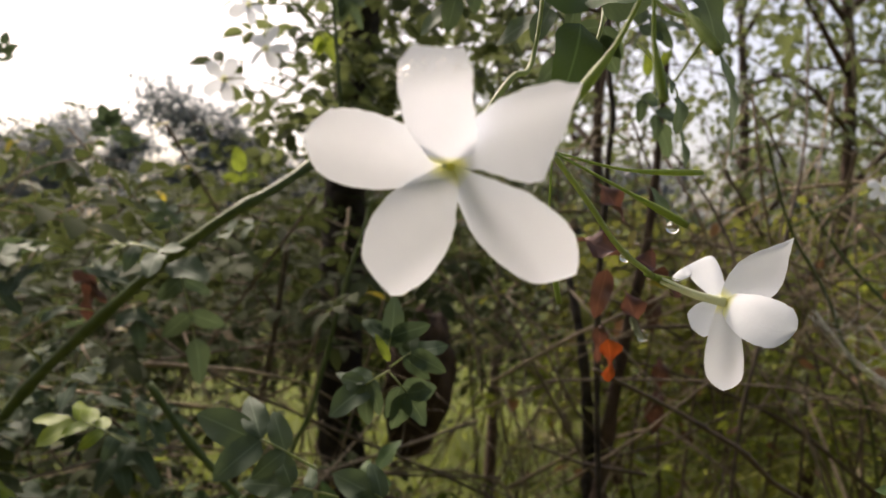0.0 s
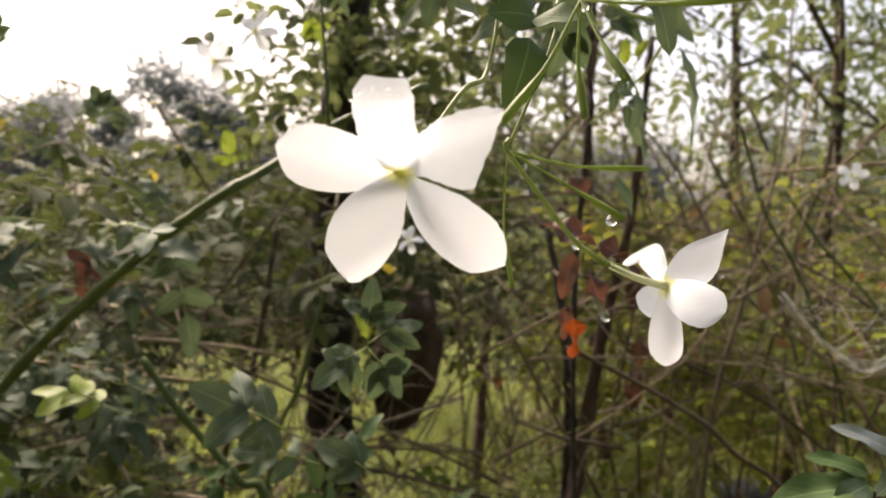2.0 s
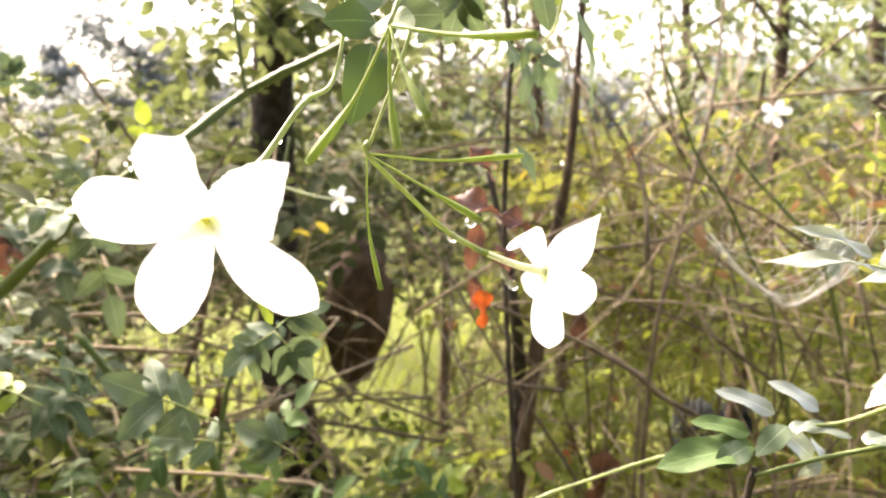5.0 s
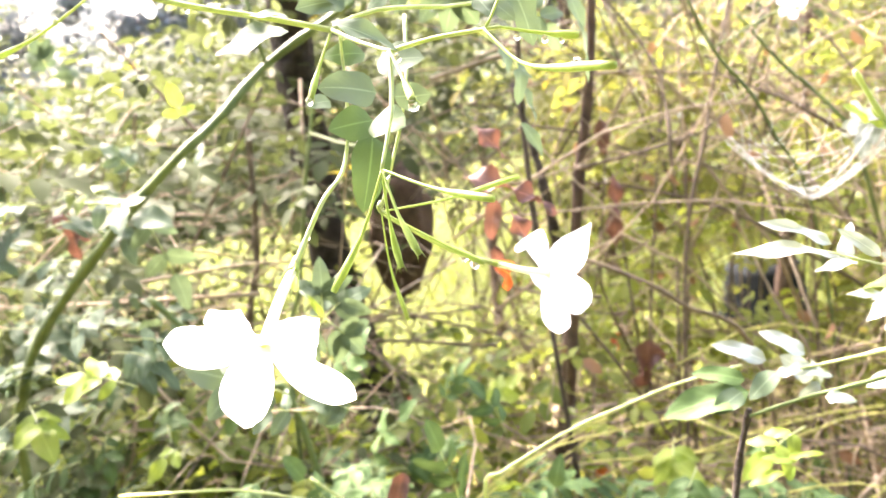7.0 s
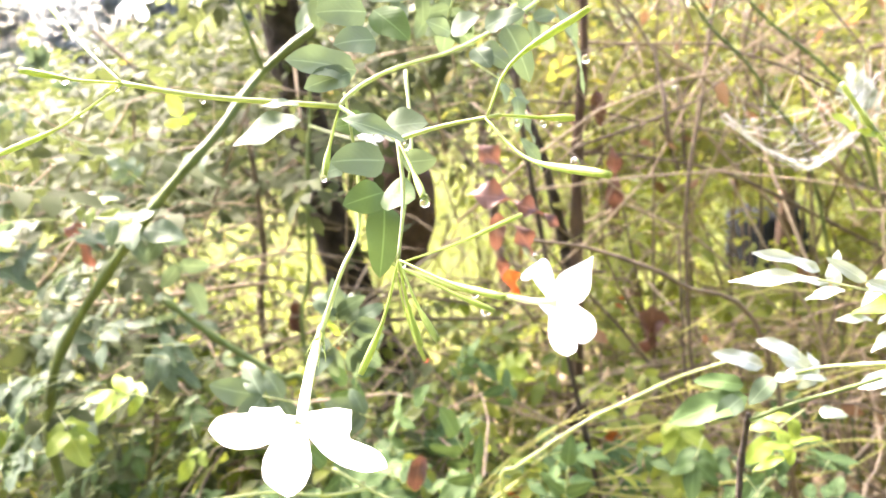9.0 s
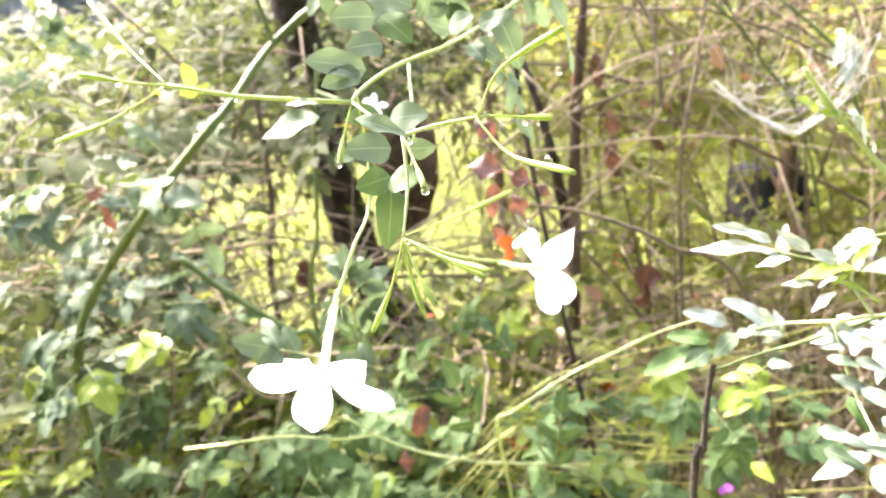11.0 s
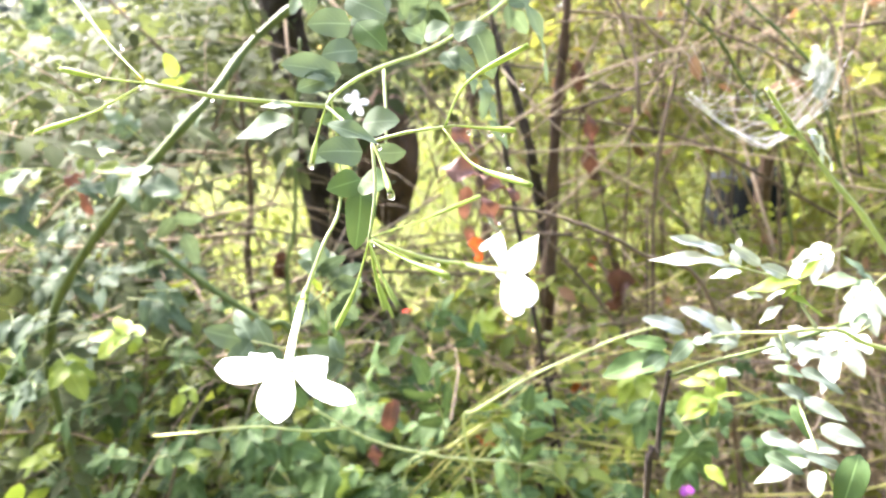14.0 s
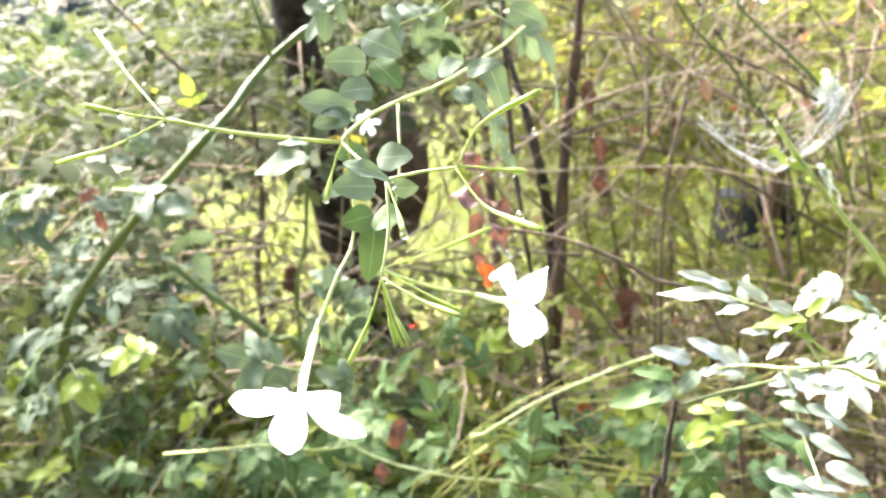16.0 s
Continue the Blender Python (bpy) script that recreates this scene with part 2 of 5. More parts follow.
def add_tube(bm, ctrl, r0, r1, n=16, sides=7, rough=0.0, knots=0, swell=None):
    """A tapering, closed tube along the control points. swell: a function of 0..1 that scales the radius."""
    pts = curve_points(ctrl, n)
    rings = []
    up = Vector((0.13, 0.31, 0.94))
    for i, p in enumerate(pts):
        d = (pts[min(i + 1, n - 1)] - pts[max(i - 1, 0)]).normalized()
        a = d.cross(up)
        if a.length < 0.05:
            a = d.cross(Vector((1, 0, 0)))
        a.normalize()
        b = d.cross(a)
        s = i / (n - 1)
        r = r0 + (r1 - r0) * s
        if swell:
            r *= swell(s)
        if knots and (i % max(2, n // knots)) == 1:
            r *= 1.28
        ring = []
        for k in range(sides):
            w = 2 * math.pi * k / sides
            q = r * (1 + rough * (noise.noise(Vector((p.x * 40 + k * 1.7, p.y * 40, p.z * 40))) + 0.5 * random.uniform(-1, 1)))
            ring.append(bm.verts.new(p + (a * math.cos(w) + b * math.sin(w)) * q))
        rings.append(ring)
    for r, q in zip(rings, rings[1:]):
        for k in range(sides):
            bm.faces.new((r[k], r[(k + 1) % sides], q[(k + 1) % sides], q[k]))
    bm.faces.new(rings[0][::-1])
    bm.faces.new(rings[-1])


def tube(name, ctrl, r0, r1, material, parent=None, label="", **kw):
    bm = bmesh.new()
    add_tube(bm, ctrl, r0, r1, **kw)
    return part(name, bm, material, parent, label)


def leaflet_mesh(name, material, rows=9, width=0.48, fold=0.10, sag=0.16, wave=0.03, seed=0, tip=1.6):
    """A leaflet of length 1 along +y that faces +z, folded on its midrib."""
    rnd = random.Random(seed)
    bm = bmesh.new()
    uvl = bm.loops.layers.uv.new("uv")
    grid = []
    ph = rnd.uniform(0, 6)
    for i in range(rows + 1):
        s = i / rows
        w = width * 0.5 * (math.sin(math.pi * min(1.0, s ** 0.80)) ** 0.60 if 0 < s < 1 else 0.0)
        w *= 1 - 0.14 * s ** tip
        w = max(w, 0.004)
        z = -sag * s * s + 0.02 * math.sin(ph + 4 * s)
        line = []
        for j in (-1.0, -0.5, 0.0, 0.5, 1.0):
            x = w * j
            zz = z + fold * abs(j) * w * 2 + wave * math.sin(ph + 9 * s + j * 2) * abs(j) * w * 4
            line.append((bm.verts.new((x, s, zz)), (0.5 + 0.5 * j, s)))
        grid.append(line)
    for a, b in zip(grid, grid[1:]):
        for k in range(4):
            quad = (a[k], a[k + 1], b[k + 1], b[k])
            f = bm.faces.new([v for v, _ in quad])
            for lp, (_, uv) in zip(f.loops, quad):
                lp[uvl].uv = uv
    me = bpy.data.meshes.new(name)
    bm.to_mesh(me)
    bm.free()
    me.shade_smooth()
    me.materials.append(material)
    return me


LEAFLETS = {}
for mname, mmat in (("jasmine", JASMINE), ("wet", WET_SHEEN), ("dewy", DEWY_SHEEN), ("green", GREEN), ("young", YOUNG), ("dead", DEAD), ("orange", ORANGE)):
    dry = mname in ("dead", "orange")
    LEAFLETS[mname] = [leaflet_mesh("leaflet", mmat, width=w, fold=f, sag=g, wave=v * (3 if dry else 1), seed=q)
                       for q, (w, f, g, v) in enumerate(((0.56, 0.07, 0.16, 0.04), (0.50, 0.03, 0.26, 0.06), (0.60, 0.10, 0.06, 0.05), (0.54, 0.05, 0.34, 0.07)))]


def axes(y, z):
    """A turn whose y axis lies along y and whose z axis is as near to z as can be."""
    y = Vector(y).normalized()
    x = y.cross(Vector(z))
    if x.length < 1e-4:
        x = y.cross(Vector((0.3, 0.5, 0.8)))
    x.normalize()
    z = x.cross(y)
    return Matrix((x, y, z)).transposed()


def leaflet(kind, at, along, face, size, parent, rnd, wide=1.0):
    ob = new("leaflet", rnd.choice(LEAFLETS[kind]))
    m = axes(along, face).to_4x4()
    ob.matrix_world = Matrix.Translation(at) @ m @ Matrix.Diagonal((size * wide, size, size, 1))
    if parent is not None:
        ob.parent = parent
    return ob


def compound_leaf(parent, base, tip, face, size, kind="jasmine", pairs=2, seed=0, spread=58, stalk=0.3, bend=0.12, tilt=1.0):
    """A pinnate leaf: a thin stalk with pairs of leaflets and one at its end."""
    rnd = random.Random(seed)
    base, tip, face = Vector(base), Vector(tip), Vector(face).normalized()
    way = tip - base
    length = way.length
    d = way.normalized()
    side = d.cross(face).normalized()
    face = side.cross(d)
    mid = base.lerp(tip, 0.5) + face * length * bend
    end = base.lerp(tip, max(0.35, 1 - size * 0.8 / length))
    ctrl = [base, base.lerp(mid, 0.9), end]
    stalk_ob = tube("compound_leaf", ctrl, size * 0.022, size * 0.014, TENDER_STEM if kind != "dead" else DRY_TWIG, parent, n=8, sides=5)
    line = curve_points(ctrl, 41)
    for p in range(pairs):
        u = stalk + (0.93 - stalk) * (p / max(1, pairs - 0.35))
        at = line[int(u * 40)]
        for sgn in (-1, 1):
            a = radians(spread + rnd.uniform(-12, 12))
            along = d * math.cos(a) + side * sgn * math.sin(a) - face * rnd.uniform(-0.1, 0.35) * tilt
            f = face + (side * rnd.uniform(-0.35, 0.35) + d * rnd.uniform(-0.3, 0.3)) * tilt
            leaflet(kind, at, along, f, size * rnd.uniform(0.72, 0.98) * (0.85 + 0.15 * p), stalk_ob, rnd)
    leaflet(kind, line[-1], d - face * rnd.uniform(0, 0.3) * tilt, face + side * rnd.uniform(-0.3, 0.3) * tilt, size * rnd.uniform(1.0, 1.15), stalk_ob, rnd)
    return stalk_ob


# a cheap leaf for masses of them: y along, z up
LEAF_V = np.array([(0, 0, 0), (-0.25, 0.28, 0.06), (0, 0.32, 0.0), (0.25, 0.28, 0.06), (-0.24, 0.66, 0.01), (0, 0.68, -0.05), (0.24, 0.66, 0.01), (0, 1.0, -0.16)])
LEAF_F = [(0, 2, 1), (0, 3, 2), (1, 2, 5, 4), (2, 3, 6, 5), (4, 5, 7), (5, 6, 7)]


def mass(name, at, along, face, size, material, parent=None, label="", verts=LEAF_V, faces=LEAF_F, kind="stuff"):
    """Many leaves in one mesh."""
    n = len(at)
    y = along / np.linalg.norm(along, axis=1, keepdims=True)
    x = np.cross(y, face)
    x /= np.linalg.norm(x, axis=1, keepdims=True) + 1e-9
    z = np.cross(x, y)
    v = verts[None, :, :] * size[:, None, None]
    pts = at[:, None, :] + v[..., 0:1] * x[:, None, :] + v[..., 1:2] * y[:, None, :] + v[..., 2:3] * z[:, None, :]
    k = len(verts)
    starts, loops, total = [], [], 0
    for f in faces:
        starts.append(total)
        total += len(f)
        loops += f
    loops = np.array(loops)
    all_loops = (loops[None, :] + np.arange(n)[:, None] * k).ravel()
    all_starts = (np.array(starts)[None, :] + np.arange(n)[:, None] * total).ravel()
    me = bpy.data.meshes.new(name)
    me.vertices.add(n * k)
    me.vertices.foreach_set("co", pts.astype(np.float32).ravel())
    me.loops.add(len(all_loops))
    me.loops.foreach_set("vertex_index", all_loops.astype(np.int32))
    me.polygons.add(len(all_starts))
    me.polygons.foreach_set("loop_start", all_starts.astype(np.int32))
    me.update(calc_edges=True)
    me.validate()
    me.shade_smooth()
    me.materials.append(material)
    ob = new(name, me)
    if parent is not None:
        ob.parent = parent
    if label:
        ob["label"] = label
    if kind:
        ob["kind"] = kind
    return ob


def unit(rng, n):
    v = rng.normal(size=(n, 3))
    return v / np.linalg.norm(v, axis=1, keepdims=True)


def sprays(rng, at, size, up=0.8, pairs=2, droop=0.2):
    """Leaflet places for a pinnate leaf at each point: at, along, face, size."""
    n = len(at)
    d = unit(rng, n)
    d[:, 2] = d[:, 2] * 0.5 - droop
    d /= np.linalg.norm(d, axis=1, keepdims=True)
    f = unit(rng, n) * (1 - up) + np.array([0, -0.15, 1.0]) * up
    s = np.cross(d, f)
    s /= np.linalg.norm(s, axis=1, keepdims=True)
    f = np.cross(s, d)
    sz = size * rng.uniform(0.7, 1.15, n)
    A, L, N, Z = [], [], [], []
    for p in range(pairs):
        for sg in (-1, 1):
            A.append(at + d * (sz * (0.35 + 0.75 * p))[:, None])
            L.append(d * 0.55 + s * sg * 0.85 + f * rng.uniform(-0.3, 0.15, (n, 1)))
            N.append(f + rng.normal(size=(n, 3)) * 0.25)
            Z.append(sz * rng.uniform(0.75, 1.0, n))
    A.append(at + d * (sz * (0.35 + 0.75 * pairs - 0.4))[:, None])
    L.append(d - f * 0.1)
    N.append(f)
    Z.append(sz * 1.1)
    return np.concatenate(A), np.concatenate(L), np.concatenate(N), np.concatenate(Z)


def twigs(name, lines, material, parent=None, label="", sides=4, n=7, kind="stuff"):
    """Thin bent twigs in one mesh; each line is (control points, r0, r1)."""
    bm = bmesh.new()
    for ctrl, r0, r1 in lines:
        add_tube(bm, ctrl, r0, r1, n=n, sides=sides)
    ob = part(name, bm, material, parent, label)
    ob["kind"] = kind
    return ob


FAR_V = np.array([(0, 0, 0), (-0.34, 0.5, 0.1), (0.34, 0.5, 0.1), (0, 1.0, -0.1)])
FAR_F = [(0, 2, 3, 1)]

# ---- ground and distance ----


def build_ground():
    bm = bmesh.new()
    n = 44
    grid = []
    for i in range(n + 1):
        u = (i / n) * 2 - 1
        row = []
        for j in range(n + 1):
            w = (j / n) * 2 - 1
            x, y = math.copysign(abs(u) ** 3, u) * 900, 3 + math.copysign(abs(w) ** 3, w) * 900
            near = max(0.0, 1 - math.hypot(x, y) / 30)
            z = 0.05 * near * (noise.noise(Vector((x * 0.6, y * 0.6, 0))))
            row.append(bm.verts.new((x, y, z)))
        grid.append(row)
    for a, b in zip(grid, grid[1:]):
        for k in range(n):
            bm.faces.new((a[k], b[k], b[k + 1], a[k + 1]))
    ob = part("ground", bm, GROUND)
    tagged(ob, "yellow-green lawn with bare sandy patches", "ground", kind="structure")


build_ground()

BLADE_V = np.array([(-0.022, 0, 0), (0.022, 0, 0), (-0.016, 0.55, 0.04), (0.016, 0.55, 0.04), (0, 1, 0.22)])
BLADE_F = [(0, 1, 3, 2), (2, 3, 4)]


def build_grass():
    rng = np.random.default_rng(5)
    n = 42000
    y = 1.5 + rng.uniform(0, 1, n) ** 1.5 * 11
    x = (rng.uniform(-1, 1, n)) * (0.5 + y * 0.75)
    at = np.stack([x, y, np.full(n, -0.01)], 1)
    along = np.stack([rng.normal(size=n) * 0.45, rng.normal(size=n) * 0.45, np.ones(n)], 1)
    ob = mass("grass", at, along, unit(rng, n), rng.uniform(0.05, 0.13, n), GRASS, verts=BLADE_V * np.array([1.6, 1, 1]), faces=BLADE_F)
    tagged(ob, "short sunlit yellow-green lawn grass", "grass", kind="stuff")


build_grass()


def tree(base, height, spread, crown_from, n_leaves, leaf, seed, material, label, far=False, bark=BROWN_BARK, radius=0.05, limbs=9, clump=0.35, lean=(0, 0)):
    """A tapered trunk with limbs and a crown of clumps of leaves."""
    rng = np.random.default_rng(seed)
    rnd = random.Random(seed)
    top = thing("tree", label, "tree", "trees round the lawn")
    b = Vector(base)
    tip = b + Vector((lean[0], lean[1], height))
    mid = b.lerp(tip, 0.5) + Vector((rnd.uniform(-0.05, 0.05), rnd.uniform(-0.05, 0.05), 0)) * height
    spine = [b - Vector((0, 0, 0.05)), mid, tip]
    bm = bmesh.new()
    add_tube(bm, spine, radius, radius * 0.2, n=14, sides=8, rough=0.12)
    ends = []
    line = curve_points(spine, 60)
    for i in range(limbs):
        u = crown_from + (0.97 - crown_from) * (i + rnd.random()) / limbs
        p = line[int(u * 59)]
        a = rnd.uniform(0, 2 * math.pi)
        out = Vector((math.cos(a), math.sin(a), rnd.uniform(0.1, 0.8))).normalized() * spread * rnd.uniform(0.5, 1.05)
        q = p + out
        add_tube(bm, [p, p.lerp(q, 0.5) + Vector((0, 0, 0.08 * spread)), q], radius * 0.4, radius * 0.06, n=8, sides=5, rough=0.1)
        ends += [(p.lerp(q, s), 0.55 + 0.45 * s) for s in (0.35, 0.6, 0.8, 1.0)]
    part("trunk", bm, bark, top)
    ends.append((tip, 1.0))
    c = np.array([[*e] for e, _ in ends])
    pick = rng.integers(0, len(c), n_leaves)
    at = c[pick] + np.clip(rng.normal(size=(n_leaves, 3)), -1.8, 1.8) * np.array([1, 1, 0.75]) * clump * spread
    along = unit(rng, n_leaves) - np.array([0, 0, 0.3])
    mass("crown", at, along, unit(rng, n_leaves) * 0.6 + np.array([0, 0, 0.8]), leaf * rng.uniform(0.6, 1.2, n_leaves), material, top, verts=FAR_V if far else LEAF_V, faces=FAR_F if far else LEAF_F)
    return top


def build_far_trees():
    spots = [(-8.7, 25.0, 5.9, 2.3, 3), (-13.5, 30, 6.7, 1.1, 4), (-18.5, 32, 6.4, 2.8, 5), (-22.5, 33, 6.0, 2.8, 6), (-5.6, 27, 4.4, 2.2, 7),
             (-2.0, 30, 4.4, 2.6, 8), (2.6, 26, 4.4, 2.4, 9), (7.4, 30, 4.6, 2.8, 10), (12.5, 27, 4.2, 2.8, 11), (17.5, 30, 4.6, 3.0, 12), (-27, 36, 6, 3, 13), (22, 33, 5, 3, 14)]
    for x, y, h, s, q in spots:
        tree((x, y, 0), h, s, 0.06, int(4600 * s) + 600, 0.24, q, HAZED_FAR_LEAF, "tall grey-green tree beyond the lawn, haze put into its leaf colour", far=True, radius=0.16, limbs=26, clump=0.20)


def build_mid_trees():
    lab = "slender backlit tree with many small green leaves"
    for x, y, h, s, c, n, lf, q in ((0.55, 2.3, 3.2, 0.7, 0.28, 1500, 0.045, 21), (1.15, 2.6, 3.6, 0.8, 0.25, 1850, 0.050, 22), (1.85, 2.4, 3.4, 0.8, 0.2, 1800, 0.050, 23),
                                    (0.10, 2.8, 2.9, 0.6, 0.42, 1500, 0.045, 24), (2.5, 3.6, 4.2, 1.1, 0.2, 2900, 0.060, 25), (1.6, 4.6, 4.2, 1.2, 0.2, 3000, 0.065, 26),
                                    (0.75, 5.2, 3.2, 1.1, 0.2, 3000, 0.07, 27), (-0.45, 5.5, 3.0, 0.9, 0.4, 2600, 0.065, 28), (3.6, 5.4, 4.6, 1.3, 0.2, 2600, 0.075, 29)):
        tree((x, y, 0), h, s, c, n, lf, q, TREE_LEAF, lab, radius=0.012 + 0.007 * h * s, limbs=16, clump=0.30)


def build_far_shrubs():
    rng = np.random.default_rng(61)
    top = thing("shrub", "grey-green unkempt shrubs along the lawn's edge", "shrub")
    n = 7000
    side = rng.uniform(-0.85, 0.95, n)
    y = np.where(side > 0.22, rng.uniform(4.6, 8.0, n), rng.uniform(9.6, 12.5, n))
    x = y * side
    h = np.where(side > 0.22, 0.95, 1.5) + 0.45 * np.sin(x * 1.3) * np.sin(y * 1.1)
    at = np.stack([x, y, rng.uniform(0, 1, n) * h], 1)
    mass("foliage", *sprays(rng, at, 0.10), TREE_LEAF, top)
    stems = []
    for _ in range(60):
        sy = rng.uniform(4.6, 8.0)
        sx = sy * rng.uniform(0.24, 0.95)
        stems.append(([(sx, sy, -0.02), (sx + rng.normal() * 0.1, sy, 0.4), (sx + rng.normal() * 0.25, sy, 0.95)], 0.01, 0.003))
    twigs("stem", stems, CANE, top, n=6)


build_far_shrubs()


# never in view: added to cut the sky light that falls from behind
def build_unseen_trees():
    for k, x in enumerate((-6.5, -4.9, -3.3, -1.7, 0.1, 1.8, 3.4, 5.0, 6.6)):
        tree((x, -3.4 - 0.5 * (k % 2), 0), 6.6, 1.25, 0.05, 9000, 0.2, 50 + k, TREE_LEAF, "unseen dense leafy tree added behind the path to block sky light", far=True, radius=0.09, limbs=34, clump=0.28)


build_far_trees()
build_mid_trees()
build_unseen_trees()

# ---- the jasmine bush ----

bush = thing("jasmine_bush", "tangled white jasmine bush with glossy wet leaves and dry twigs", "bush")

# the old tree trunk that the bush climbs
old_tree = thing("tree", "old dark rough-barked tree trunk with a round brown burl", "tree", "trees round the lawn")
tube("trunk", [(-0.12, 0.97, -0.05), (-0.125, 0.955, 0.55), (-0.137, 0.95, 0.77), (-0.162, 0.95, 0.95), (-0.163, 0.95, 1.15), (-0.160, 0.95, 1.30), (-0.14, 0.96, 1.55), (-0.10, 1.0, 1.85)],
     0.035, 0.026, BARK, old_tree, n=60, sides=16, rough=0.14)


def build_burl():
    bm = bmesh.new()
    bmesh.ops.create_icosphere(bm, subdivisions=4, radius=1.0)
    for v in bm.verts:
        p = v.co.copy()
        k = 1 + 0.16 * noise.noise(p * 2.1) + 0.07 * noise.noise(p * 6.0)
        v.co = Vector((p.x * 0.048, p.y * 0.045, p.z * 0.105)) * k
    ob = part("burl", bm, BROWN_BARK, old_tree, "smooth rounded brown burl")
    ob.matrix_world = pose(-0.054, 0.965, 1.03, 0, 6, 0)
    ob.parent = old_tree


build_burl()

# stout stems and canes

def stem(name, ctrl, r0, r1, material):
    return tube(name, ctrl, r0, r1, material, bush, n=40, sides=9, rough=0.05, knots=9)


stem("stem", [(-0.010, 0.43, 1.315), (-0.035, 0.42, 1.302), (-0.0785, 0.41, 1.280), (-0.112, 0.38, 1.249), (-0.141, 0.36, 1.227), (-0.180, 0.36, 1.198), (-0.232, 0.38, 1.159), (-0.285, 0.395, 1.113), (-0.318, 0.405, 1.07), (-0.352, 0.42, 0.98), (-0.38, 0.43, 0.6), (-0.39, 0.45, -0.03)], 0.0026, 0.0044, GREEN_STEM)
stem("stem", [(0.245, 0.79, 1.45), (0.222, 0.78, 1.237), (0.192, 0.78, 1.099), (0.167, 0.78, 0.944), (0.150, 0.78, 0.842), (0.111, 0.78, 0.573), (0.10, 0.79, -0.03)], 0.0035, 0.013, BROWN_BARK)
stem("stem", [(0.13, 0.84, 1.22), (0.148, 0.80, 1.103), (0.157, 0.80, 0.998), (0.156, 0.80, 0.895), (0.13, 0.80, 0.6), (0.115, 0.80, -0.03)], 0.0035, 0.013, BARK)
stem("cane", [(-0.080, 0.6, 1.26), (-0.09, 0.6, 1.222), (-0.107, 0.6, 1.169), (-0.133, 0.6, 1.066), (-0.165, 0.6, 0.956), (-0.2, 0.61, 0.5), (-0.21, 0.62, -0.03)], 0.0014, 0.0028, GREEN_STEM)
stem("cane", [(-0.20, 0.78, 1.22), (-0.225, 0.78, 1.06), (-0.262, 0.78, 0.92), (-0.285, 0.79, 0.5), (-0.29, 0.79, -0.03)], 0.0030, 0.0060, CANE)
stem("cane", [(0.110, 0.44, 1.50), (0.104, 0.42, 1.353), (0.106, 0.41, 1.300), (0.102, 0.41, 1.255), (0.10, 0.43, 1.1), (0.12, 0.46, 0.6), (0.13, 0.47, -0.03)], 0.0016, 0.0022, BARK)
stem("cane", [(-0.088, 0.41, 1.45), (-0.084, 0.405, 1.368), (-0.079, 0.40, 1.311), (-0.0785, 0.41, 1.280)], 0.0010, 0.0016, GREEN_STEM)
stem("cane", [(0.46, 0.9, 1.52), (0.40, 0.78, 1.33), (0.33, 0.70, 1.16), (0.27, 0.66, 0.9), (0.24, 0.65, -0.03)], 0.0014, 0.0026, CANE)
stem("cane", [(0.245, 0.50, 1.30), (0.30, 0.58, 1.23), (0.38, 0.66, 1.14), (0.50, 0.80, 0.9), (0.6, 0.9, -0.03)], 0.0012, 0.0022, GREEN_STEM)


def tub_view(p):
    """The clear line towards the black tub."""
    far = (p[:, 1] + 0.2) / 3.07
    return (p[:, 1] > 0.5) & (p[:, 1] < 2.75) & (np.abs(p[:, 0] - 0.06 - 1.15 * far) < 0.03 + 0.20 * far) & (np.abs(p[:, 2] - 1.32 + 1.17 * far) < 0.03 + 0.11 * far)


TWIG_LINES = []


